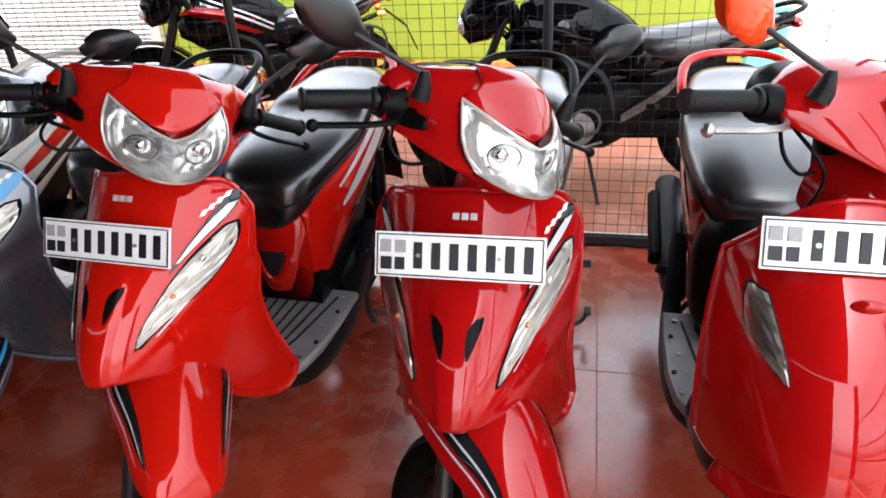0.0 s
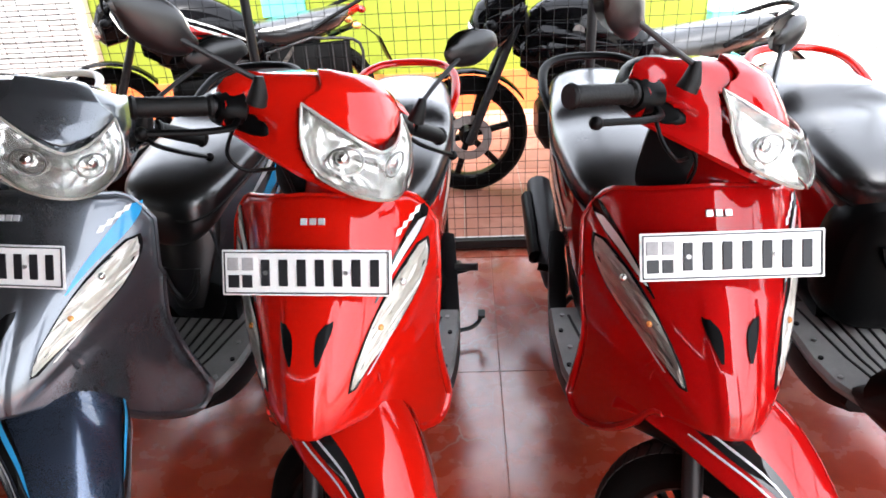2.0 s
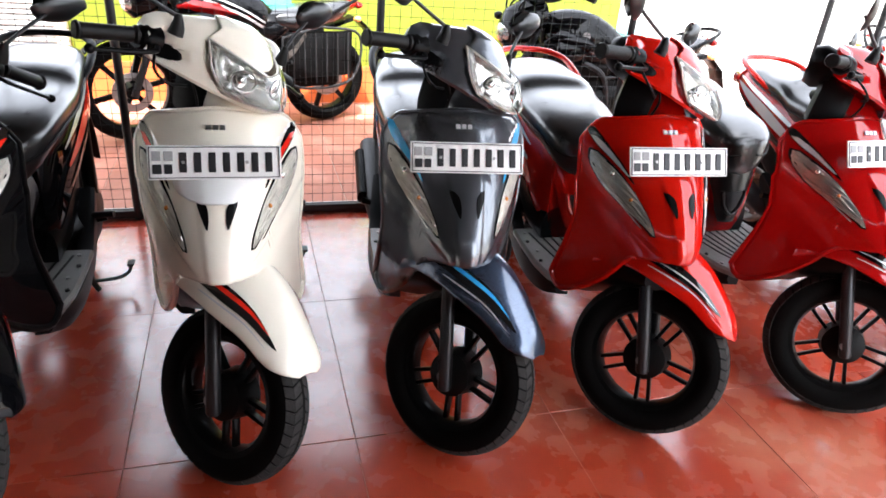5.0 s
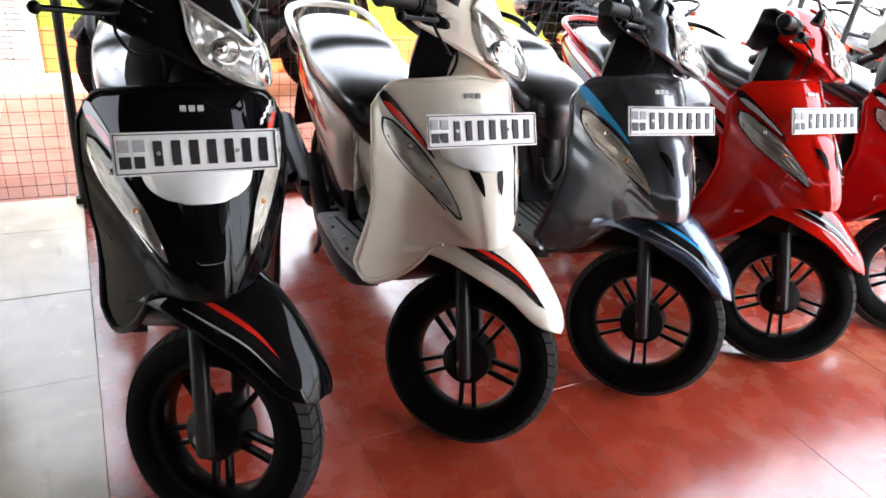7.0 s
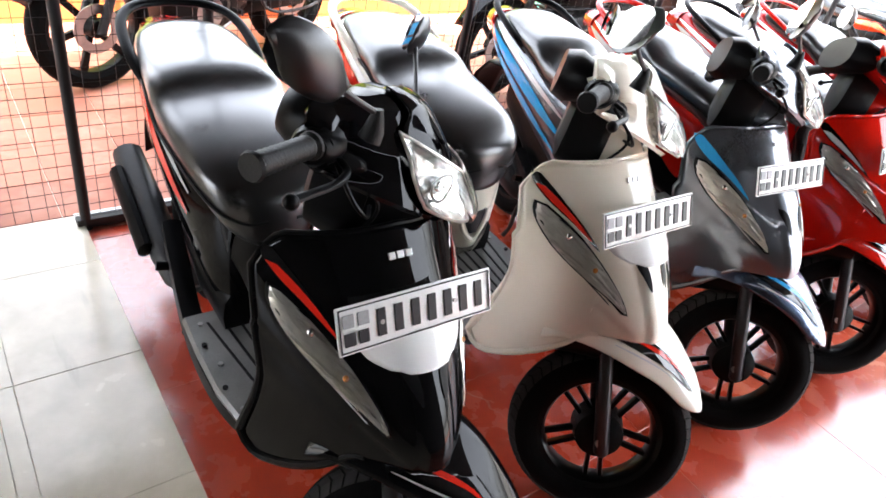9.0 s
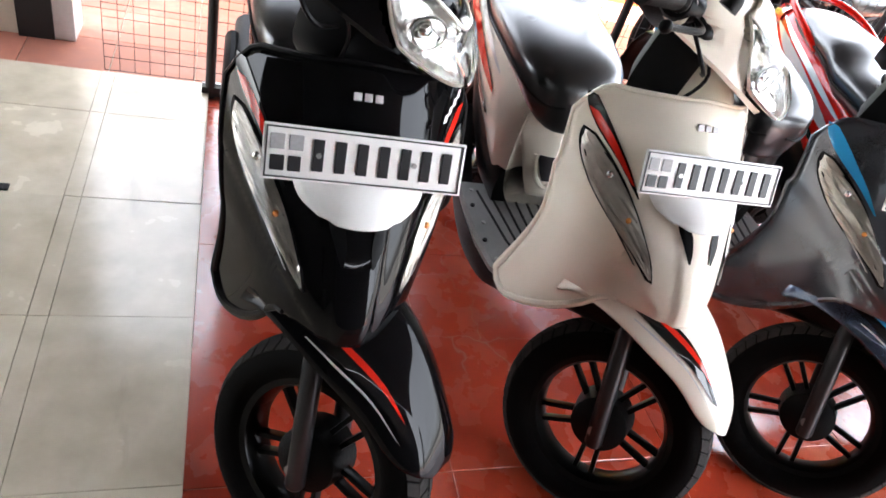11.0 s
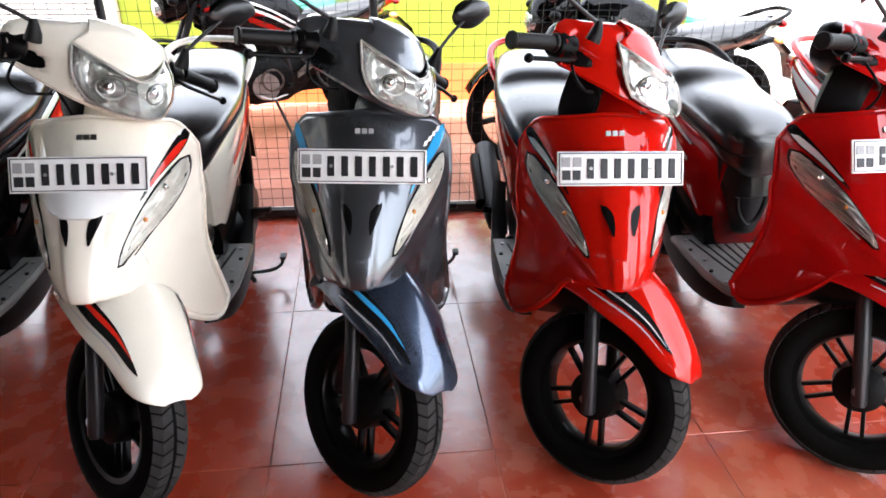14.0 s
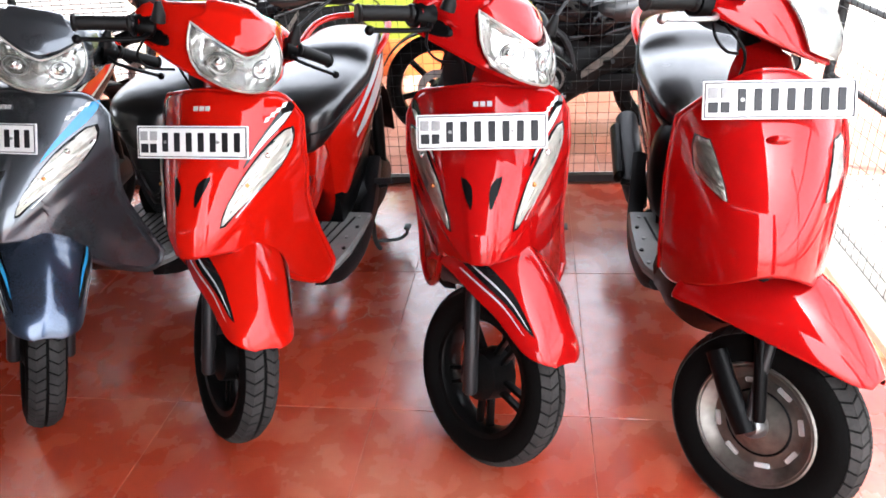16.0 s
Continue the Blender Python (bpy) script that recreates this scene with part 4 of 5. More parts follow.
    # rear body
    secs = [(0.60, 0.50, 0.105, 0.215), (0.66, 0.515, 0.135, 0.215), (0.76, 0.55, 0.150, 0.175), (0.90, 0.60, 0.158, 0.150), (1.06, 0.655, 0.155, 0.125), (1.22, 0.70, 0.135, 0.10), (1.36, 0.735, 0.095, 0.075), (1.45, 0.752, 0.05, 0.045)]
    body_rows = curve_table(secs, 3)
    part("side_panel", loft([sup(0, y, z, hw, hh, 28, 2.7) for y, z, hw, hh in body_rows]), P, root, "painted side body")
    boxes = ((0.610, 0.50, 0.085, 0.19), (0.625, 0.50, 0.10, 0.21), (0.66, 0.5, 0.115, 0.22)) if sport else ((0.505, 0.49, 0.09, 0.15), (0.52, 0.495, 0.13, 0.18), (0.57, 0.50, 0.158, 0.19), (0.68, 0.50, 0.165, 0.19))
    part("seat_box", loft([sup(0, y, z, hw, hh, 24, 3.0) for y, z, hw, hh in boxes]), M["plastic"], root, "black front of the seat box", mods=(("SUBSURF", {"levels": 1}),))
    if sport:
        # painted panel below the seat, drawn in to a hooked lip round a dark hole
        skin = P if body in ("red", "white") else M["shell"]

        def panel(u, v, out=0.0):
            z = 0.71 - 0.34 * v
            half = float(np.interp(z, (0.37, 0.42, 0.48, 0.56, 0.71), (0.034, 0.057, 0.076, 0.108, 0.128)))
            yc = float(np.interp(z, (0.37, 0.47, 0.58, 0.71), (0.560, 0.562, 0.578, 0.604)))
            q = 2 * u - 1
            return (q * half, yc + 0.35 * half * q * q - out, z)

        seat_panel = part("seat_panel", grid(panel, 20, 24), skin, root, "pointed panel under the seat front", mods=(("SOLIDIFY", {"thickness": 0.012, "offset": 0}),), face=(0, -1, 0))
        hole = [(0.50, 0.040), (0.485, 0.040), (0.45, 0.026), (0.425, 0.012)]
        spot = lambda x, z, out: panel(0.5 + 0.5 * x / float(np.interp(z, (0.37, 0.42, 0.48, 0.56, 0.71), (0.034, 0.057, 0.076, 0.108, 0.128))), (0.71 - z) / 0.34, out)
        part("hook_hole", loft([[spot(w_ * k / 4, z, 0.0085) for k in range(-4, 5)] for z, w_ in hole], closed=False), M["ink"], seat_panel, "dark hole of the bag hook", smooth=False, mods=(("SOLIDIFY", {"thickness": 0.003, "offset": 0}),))
        lip = smooth_path([spot(x, z, 0.010) for x, z in ((-0.050, 0.50), (-0.046, 0.47), (-0.030, 0.43), (0.0, 0.405), (0.030, 0.43), (0.046, 0.47), (0.050, 0.50))], 4)
        part("bag_hook", tube(lip, 0.0075, 8), skin, seat_panel, "raised hooked lip")
    else:
        for sgn in (-1, 1):
            vent = loft([[(sgn * x0, 0.498, z), (sgn * x1, 0.498, z), (sgn * x1, 0.518, z), (sgn * x0, 0.518, z)] for z, x0, x1 in ((0.490, 0.002, 0.006), (0.53, 0.002, 0.036), (0.545, 0.010, 0.044), (0.575, 0.040, 0.056))])
            part("vee_vent", vent, M["plastic"], root, "dark vee shaped vent under the seat")
    for sgn in (-1, 1):
        for z0, wd, mt in ((0.02, 0.05, T1), (-0.05, 0.035, T2), (0.075, 0.02, M["silver_tape"])):
            rr = []
            for k in range(6, 20):
                y, z, hw, hh = body_rows[k]
                q = (k - 6) / 13
                half = wd * math.sin(math.pi * min(1, 0.08 + q * 0.9)) * 0.5
                zz = z0 * (1 - 0.5 * q)
                line = []
                for j in (-1, 0, 1):
                    zo = max(-0.95, min(0.95, (zz + half * j) / hh))
                    line.append((sgn * (hw * (1 - abs(zo) ** 2.7) ** (1 / 2.7) + 0.003), y, z + zo * hh))
                rr.append(line)
            part("sticker", loft(rr, closed=False), mt, root, "long sticker flash along the body")

    # seat
    st = [(0.546, 0.665, 0.03, 0.015, 0.03), (0.553, 0.672, 0.062, 0.03, 0.065), (0.572, 0.685, 0.092, 0.04, 0.085), (0.61, 0.703, 0.120, 0.045, 0.09), (0.68, 0.722, 0.140, 0.048, 0.075), (0.80, 0.740, 0.152, 0.05, 0.07), (0.89, 0.747, 0.155, 0.052, 0.065), (0.935, 0.757, 0.154, 0.053, 0.06),
          (0.975, 0.774, 0.153, 0.054, 0.06), (1.03, 0.788, 0.149, 0.052, 0.06), (1.14, 0.799, 0.138, 0.045, 0.055), (1.24, 0.812, 0.122, 0.04, 0.05), (1.30, 0.815, 0.09, 0.03, 0.04), (1.325, 0.812, 0.04, 0.012, 0.02)]
    st = [(y, z, hw * (1.12 if sport else 1.15), hh * 1.08, bt * (1.35 if y < 0.9 else 1.15)) for y, z, hw, hh, bt in st]
    part("seat", loft([sup(0, y, z, hw, hh, 28, 2.5, bottom=bt) for y, z, hw, hh, bt in curve_table(st, 4)]), M["vinyl"], root, "black vinyl dual seat with a raised rear")
    seam = [(s * (hw + 0.001), y, z - bt * 0.25) for s, rows_ in ((1, st), (-1, st[::-1])) for y, z, hw, hh, bt in rows_]
    part("seat_piping", tube(smooth_path(seam, 3), 0.004, 6), M["grip"], root, "seam piping round the seat")

    # grab rail, tail lamp, rear guard
    gr = smooth_path([(0.150, 1.06, 0.765), (0.168, 1.16, 0.81), (0.155, 1.29, 0.850), (0.10, 1.365, 0.866), (0, 1.385, 0.870), (-0.10, 1.365, 0.866), (-0.155, 1.29, 0.850), (-0.168, 1.16, 0.81), (-0.150, 1.06, 0.765)], 5)
    part("grab_rail", tube(gr, 0.015, 12, flat=0.75), M[rail], root, "curved rear grab rail")
    tl = part("tail_lamp", loft([sup(0, y, z, hw, hh, 16, 2.4) for y, z, hw, hh in ((1.39, 0.765, 0.09, 0.05), (1.46, 0.76, 0.075, 0.045), (1.49, 0.755, 0.04, 0.025))]), M["tail_red"], root, "red tail lamp")
    part("rear_mudguard", loft([[(x, y, z + 0.015 * (1 - (x / 0.075) ** 2)) for x in (-0.075, -0.05, -0.025, 0, 0.025, 0.05, 0.075)] for y, z in ((1.25, 0.62), (1.38, 0.60), (1.46, 0.52), (1.50, 0.42), (1.51, 0.33))], closed=False), M["plastic"], root, "black rear mudguard", mods=(("SOLIDIFY", {"thickness": 0.006}),))

    # engine, exhaust, stand, rear wheel
    part("engine_case", loft([sup(0.07, y, z, hw, hh, 18, 3) for y, z, hw, hh in ((0.72, 0.29, 0.06, 0.06), (0.78, 0.28, 0.10, 0.085), (1.0, 0.27, 0.09, 0.085), (1.2, 0.26, 0.06, 0.06), (1.24, 0.26, 0.03, 0.03))]), M["engine"], root, "dark engine and belt case")
    part("underframe", loft([sup(0, y, z, hw, hh, 18, 3) for y, z, hw, hh in ((0.60, 0.35, 0.12, 0.09), (0.75, 0.40, 0.135, 0.13), (0.95, 0.45, 0.12, 0.11), (1.2, 0.55, 0.08, 0.09))]), M["plastic"], root, "black underframe and air box")
    ex = part("exhaust", tube([(-0.13, 0.86, 0.24), (-0.145, 0.90, 0.26), (-0.15, 0.98, 0.285), (-0.155, 1.30, 0.375), (-0.155, 1.38, 0.40), (-0.155, 1.385, 0.402)], [0.02, 0.04, 0.047, 0.047, 0.044, 0.03], 16), M["post"], root, "black exhaust silencer")
    part("heat_shield", tube([(-0.20, 0.99, 0.295), (-0.205, 1.0, 0.30), (-0.205, 1.30, 0.385), (-0.20, 1.31, 0.387)], [0.01, 0.022, 0.022, 0.01], 10, flat=1.4), M["plastic"], ex, "heat shield plate")
    wheel_parts(root, 0.9, R, 0.100, "alloy" if sport else "steel", 0.158 if sport else 0.135, Matrix.Translation((0, 1.125, R + 0.012)))
    part("rear_shock", tube([(0.10, 1.16, 0.27), (0.10, 1.19, 0.58)], 0.026, 12), M["engine"], root)
    stand = [(-0.13, 0.93, 0.012), (-0.115, 0.92, 0.06), (-0.10, 0.90, 0.20), (0.10, 0.90, 0.20), (0.115, 0.92, 0.06), (0.13, 0.93, 0.012)]
    part("centre_stand", tube(smooth_path(stand, 4), 0.010, 8), M["post"], root, "black centre stand")
    part("stand_pedal", merged(tube(smooth_path([(0.115, 0.92, 0.055), (0.20, 0.95, 0.05), (0.235, 0.97, 0.065), (0.245, 0.96, 0.10)], 5), 0.007, 8), moved(box(-0.012, 0.012, -0.02, 0.02, -0.006, 0.006, 0.003), Matrix.Translation((0.247, 0.96, 0.105)))), M["post"], root, "stand foot lever")
    part("kick_lever", merged(tube(smooth_path([(0.15, 0.98, 0.29), (0.18, 0.92, 0.33), (0.19, 0.84, 0.36)], 5), 0.009, 8), tube([(0.175, 0.835, 0.362), (0.245, 0.825, 0.37)], 0.012, 10)), M["post"], root, "folded kick lever")
    for sgn in (-1, 1):
        part("rear_peg", tube([(sgn * 0.15, 0.86, 0.33), (sgn * 0.21, 0.87, 0.34)], 0.013, 10), M["plastic"], root, "folded rear foot peg")
    return root


def bm_ball(r, u=12, v=8):
    b = bmesh.new()
    bmesh.ops.create_uvsphere(b, u_segments=u, v_segments=v, radius=r)
    return b


def placed(x, y, yaw, lean=0.0):
    return Matrix.Translation((x, y, 0)) @ Matrix.Rotation(radians(yaw), 4, "Z") @ Matrix.Rotation(radians(lean), 4, "Y")


scooter("glossy black scooter with red flashes and a white plate panel", placed(0.663, 2.045, -1.5), "black", tape="red_tape", tape2="black_tape", white_panel=True, mirror_turn=-32, front=0.02)
scooter("pearl white scooter with red and black flashes", placed(1.310, 2.088, -1.9), "white", rail="white", tape="red_tape", tape2="black_tape", mirror_turn=25, white_panel=True, front=0.025)
scooter("metallic grey scooter with bright blue flashes", placed(1.924, 2.09, -6.5), "grey", tape="blue_tape", tape2="blue_tape", front=0.012)
scooter("bright red scooter with black and silver flashes", placed(2.517, 2.03, -3.8), "red", rail="red", tape="silver_tape", tape2="black_tape", front=0.048)
scooter("deep red scooter with a black grab rail", placed(3.222, 2.013, 0.4), "dark_red", tape="silver_tape", tape2="black_tape", plate_up=0.02, front=0.025)
scooter("plain red rounded scooter with silver steel wheels", placed(3.835, 2.01, -2.0), "dark_red", rail="red", style="round", angle=46, mirror_body="orange")


# ---- the showroom ----
def slab(name, x0, x1, y0, y1, z0, z1, material, label="", category="", kind="structure", bevel=0.0):
    ob = part(name, box(x0, x1, y0, y1, z0, z1, bevel), M[material], None, smooth=False)
    return tagged(ob, label, category, kind=kind)


slab("ground", -60, 60, -60, 60, -0.30, -0.16, "ground", "pale concrete yard round the building", "ground")
slab("floor", 0.428, 4.45, -4.0, 3.70, -0.15, -0.0016, "grout", "red polished cement floor with scored squares", "floor")
slab("floor_side", -3.2, 0.425, -4.0, 3.70, -0.15, 0.014, "pale_grout", "cream tiled floor beside the red cement", "floor")
slab("terrace", -3.2, 9.0, 3.70, 5.72, -0.15, -0.006, "pale_grout", "terracotta paved terrace behind the mesh", "pavement")
slab("apron_right", 4.45, 9.0, -4.0, 3.70, -0.155, -0.02, "ground", "pale concrete strip outside the mesh", "pavement")
slab("kerb", 4.40, 4.47, -4.0, 3.70, -0.10, 0.03, "cream", "cream kerb under the mesh", "kerb", bevel=0.008)
# unseen roof: eaves follow shadow and reflections, east edge set to brighten the right
tagged(part("ceiling", loft([[(-3.3, y, z), (4.05, y, z), (4.05, y, z + 0.1), (-3.3, y, z + 0.1)] for y, z in ((-1.5, 2.75), (0.5, 2.95), (2.2, 2.95), (4.15, 2.07))]), M["ceil"], None, smooth=False), "dark timber ceiling sloping down to the eaves", "ceiling", kind="structure")
# unseen walls and pier, added to hold back light from south and west
slab("light_block_south", -3.2, 3.0, -1.45, -1.3, -0.15, 2.6, "light_block", "dull brown wall behind", "wall")
for x0, x1 in ((4.4, 4.6),):
    slab("light_block_pier", x0, x1, -1.45, -1.3, -0.15, 2.6, "light_block", "dull brown pier of the open front", "wall")
slab("light_block_west", -3.35, -3.2, -1.3, 2.6, -0.15, 3.0, "light_block", "dull brown side wall", "wall")
slab("wall_north", 0.25, 4.40, 5.72, 5.9, 0.28, 1.12, "yellow", "lime yellow painted back wall", "wall")
slab("plinth", 0.25, 4.40, 5.705, 5.9, -0.15, 0.28, "band", "orange painted band at the foot of the wall", "trim")
slab("wall_cream", -3.2, -0.26, 3.95, 4.10, -0.15, 3.0, "cream", "cream painted wall end by the door", "wall")

# roller shutter
rows = []
for k in range(45):
    z = 0.0 + k * 0.035
    rows += [[(-3.2, 5.76, z), (0.22, 5.76, z)], [(-3.2, 5.745, z + 0.010), (0.22, 5.745, z + 0.010)], [(-3.2, 5.745, z + 0.026), (0.22, 5.745, z + 0.026)]]
tagged(part("shutter", loft(rows, closed=False), M["shutter"], None, smooth=False), "white ribbed roller shutter", "shutter", kind="structure")

# joints are open lines between the cast squares


def tiles(parent, x0, y0, nx, ny, sx, sy, gap, top, material, name, rnd):
    me = None
    for i in range(nx):
        for j in range(ny):
            if me is None:
                b = box(-sx / 2 + gap, sx / 2 - gap, -sy / 2 + gap, sy / 2 - gap, -0.02, 0, 0.0008, 1)
                me = bpy.data.meshes.new(name)
                b.to_mesh(me)
                b.free()
                me.materials.append(M[material])
            ob = new(name, me)
            ob.parent = parent
            ob.location = (x0 + (i + 0.5) * sx, y0 + (j + 0.5) * sy, top + rnd.uniform(-0.0008, 0.0008))


rnd = random.Random(3)
obs = bpy.data.objects
tiles(obs["floor"], 0.40, -1.06, 6, 6, 0.62, 0.77, 0.0011, 0.0, "cement", "cement_square", rnd)
tiles(obs["floor"], 0.40, 3.56, 6, 1, 0.62, 0.063, 0.0011, 0.0, "cement", "cement_strip", rnd)
tiles(obs["floor"], 4.12, -1.06, 1, 6, 0.28, 0.77, 0.0011, 0.0, "cement", "cement_edge", rnd)

# fence
def post(x, y, z1=1.9, r=0.018):
    ob = part("fence_post", tube([(x, y, 0), (x, y, z1)], r, 12), M["post"], None)
    return tagged(ob, "black painted steel fence post", "post", "fence posts")


for x in (0.43, 0.88, 1.99, 3.27, 4.45):
    post(x, 3.64)


def mesh_fence(name, p, q, z0, z1, step, r, material, label):
    """Square welded wire between two points."""
    p, q = Vector(p), Vector(q)
    n = int((q - p).length / step)
    bm = bmesh.new()
    d = (q - p).normalized()
    side = Vector((-d.y, d.x, 0))

    def bar(a, b, s1, s2):
        rings = [[o + s1 * math.cos(t) * r + s2 * math.sin(t) * r for t in (0, 2.1, 4.2)] for o in (a, b)]
        v = [[bm.verts.new(c) for c in ring] for ring in rings]
        for i in range(3):
            j = (i + 1) % 3
            bm.faces.new((v[0][i], v[0][j], v[1][j], v[1][i]))
    for k in range(n + 1):
        o = p + d * (k * step)
        bar(o + Vector((0, 0, z0)), o + Vector((0, 0, z1)), d, side)
    for k in range(int((z1 - z0) / step) + 1):
        z = Vector((0, 0, z0 + k * step))
        bar(p + z, q + z, Vector((0, 0, 1)), side)
    return tagged(part(name, bm, M[material], None, smooth=False), label, "fence", kind="structure")


mesh_fence("wire_mesh", (0.43, 3.64, 0), (4.45, 3.64, 0), 0.05, 1.9, 0.05, 0.0014, "wire", "square welded wire mesh between the posts")
mesh_fence("wire_mesh_left", (0.07, 3.66, 0), (0.43, 3.66, 0), 0.05, 1.9, 0.05, 0.0013, "wire", "square welded wire mesh by the door")
mesh_fence("wire_mesh_right", (4.44, -1.5, 0), (4.44, 3.64, 0), 0.10, 1.9, 0.05, 0.0013, "wire", "dark square wire mesh along the open side")
slab("bottom_rail", 0.40, 4.45, 3.625, 3.66, 0.01, 0.045, "post", "black bottom rail of the mesh", "rail")
slab("sill_strip", 0.40, 4.45, 3.665, 3.70, 0.0, 0.03, "white_rail", "pale sill strip behind the rail", "trim")


# ---- motorcycles behind the mesh ----
def motorcycle(label, m, tank, flash, tail, seat_mat="vinyl", cowl=True, tank_badge=False, bulk=False, back=0.0, guard=False):
    """A parked commuter motorcycle facing -x; wheels 1.27 m apart, front axle at the origin; bulk: a low broad body, set back by that much."""
    root = thing("motorcycle", label, "motorcycle", m, group="motorcycles behind the mesh")
    turn = Matrix.Rotation(radians(90), 4, "Z")
    R = 0.30
    for x in (0.0, 1.27):
        wm = Matrix.Translation((x, 0, R)) @ turn
        w = 0.045 if x == 0 else 0.055
        prof = [(0.225, -w * 0.7), (0.24, -w), (R - 0.03, -w), (R - 0.008, -w * 0.6), (R, 0), (R - 0.008, w * 0.6), (R - 0.03, w), (0.24, w), (0.225, w * 0.7)]
        part("tyre", moved(disc_x(prof, 44), wm), M["rubber"], root)
        rim = part("rim", moved(disc_x([(0.23, -w * 0.72), (0.212, -w * 0.6), (0.207, 0), (0.212, w * 0.6), (0.23, w * 0.72)], 44), wm), M["alloy"], root, "black alloy rim")
        for k in range(6):
            b = box(-0.012, 0.012, -0.016, 0.016, 0.03, 0.215, 0.005)
            part("spoke", moved(moved(b, Matrix.Rotation(math.pi * k / 3 + 0.3, 4, "X")), wm), M["alloy"], rim)
        part("hub", moved(disc_x([(0, -0.06), (0.04, -0.06), (0.05, 0.0), (0.04, 0.06), (0, 0.06)], 20), wm), M["engine"], root)
        part("brake_disc", moved(disc_x([(0.07, -0.05), (0.115, -0.05), (0.115, -0.045), (0.07, -0.045)], 36), wm), M["steel"], root, "steel brake disc")
    for s in (-0.075, 0.075):
        part("fork_leg", tube([(0.0, s, R - 0.02), (0.10, s, 0.52), (0.27, s, 0.92)], [0.022, 0.022, 0.016], 12), M["fork"], root)
    part("front_mudguard", loft([[(0.34 * math.cos(a) * 0.98, y, R + 0.34 * math.sin(a) * 0.98 - 2.5 * y * y) for y in (-0.06, -0.03, 0, 0.03, 0.06)] for a in [radians(d) for d in range(35, 165, 10)]], closed=False), M[tank], root, "front mudguard", mods=(("SOLIDIFY", {"thickness": 0.004}),))
    if cowl:
        part("headlamp_cowl", loft([[(x, y, z) for _, y, z in sup(0, 0, zc, hw, hh, 18, 2.3) for y, z in [(_, z)]] for x, zc, hw, hh in ((0.02, 0.80, 0.05, 0.05), (0.06, 0.82, 0.10, 0.11), (0.16, 0.86, 0.12, 0.13), (0.27, 0.90, 0.10, 0.08))]), M[tank], root, "headlamp cowl")
        part("headlamp", loft([[(x, y, z) for y, z in [(q[0], q[2]) for q in sup(0, 0, 0.80, hw, hh, 18, 2.3)]] for x, hw, hh in ((0.045, 0.08, 0.06), (0.015, 0.06, 0.045), (0.005, 0.02, 0.015))]), M["reflector"], root, "clear headlamp")
    ring = lambda x, zc, hw, hh, e=2.5: [(x, q[0], q[2]) for q in sup(0, 0, zc, hw, hh, 22, e)]
    low = -0.10 if bulk else 0.0
    tank_rows = [(0.30, 0.81, 0.07, 0.07), (0.37, 0.80, 0.13, 0.125), (0.50, 0.785, 0.165, 0.155), (0.64, 0.76, 0.16, 0.15), (0.78, 0.715, 0.13, 0.115), (0.87, 0.69, 0.08, 0.06)]
    tank_rows = [(x + back, z, a, b) for x, z, a, b in tank_rows]
    if not bulk:
        tank_rows = [(0.30, 0.80, 0.06, 0.06), (0.36, 0.83, 0.11, 0.09), (0.48, 0.85, 0.140, 0.115), (0.62, 0.84, 0.135, 0.11), (0.74, 0.79, 0.10, 0.075), (0.80, 0.755, 0.06, 0.04)]
    tk = part("fuel_tank", loft([ring(*r) for r in curve_table(tank_rows, 4)]), M[tank], root, "rounded fuel tank")
    part("air_box", loft([ring(x, zc, hw, hh, 2.8) for x, zc, hw, hh in ((0.30, 0.66, 0.07, 0.08), (0.40, 0.66, 0.115, 0.13), (0.62, 0.65, 0.125, 0.14), (0.90, 0.66, 0.118, 0.10), (1.08, 0.72 + low * 0.5, 0.09, 0.07), (1.25, 0.78 + low, 0.07, 0.05))]), M["plastic"], root, "black body between tank and engine")
    part("instrument_pod", loft([ring(x, zc, hw, hh, 2.6) for x, zc, hw, hh in ((0.16, 1.00, 0.06, 0.03), (0.19, 1.01, 0.10, 0.055), (0.25, 1.02, 0.10, 0.05), (0.28, 1.015, 0.07, 0.03))]), M["plastic"], root, "black instrument pod")
    for k, (dy, dz) in enumerate(((0.10, 0.0), (-0.10, 0.01), (0.05, -0.05), (-0.06, -0.03))):
        part("cable", tube(smooth_path([(0.31, dy * 2.2, 1.04), (0.14, dy * 1.4, 1.03 + dz), (0.10, dy, 0.90), (0.26, dy * 0.6, 0.74 + dz)], 5), 0.006, 6), M["plastic"], root)
    for sy in (-1, 1):
        part("front_indicator", merged(tube([(0.12, sy * 0.10, 0.86), (0.10, sy * 0.20, 0.86)], 0.009, 8), moved(bm_ball(1.0, 12, 8), Matrix.LocRotScale((0.10, sy * 0.22, 0.86), None, (0.03, 0.032, 0.024)))), M["plastic"], root, "stalked front indicator")
        part("brake_reservoir", box(0.34, 0.39, sy * 0.22 - 0.022, sy * 0.22 + 0.022, 1.05, 1.10, 0.006), M["engine"], root)
        part("radiator_scoop", loft([[(x, sy * (0.135 + dy), z0), (x, sy * (0.165 + dy), (z0 + z1) / 2), (x, sy * (0.14 + dy), z1)] for x, z0, z1, dy in ((0.24, 0.66, 0.78, 0.0), (0.34, 0.60, 0.84, 0.005), (0.48, 0.62, 0.82, 0.0), (0.60, 0.68, 0.78, -0.02))], closed=False), M["black" if bulk else "plastic"], root, "angular scoop beside the tank", mods=(("SOLIDIFY", {"thickness": 0.006}),))
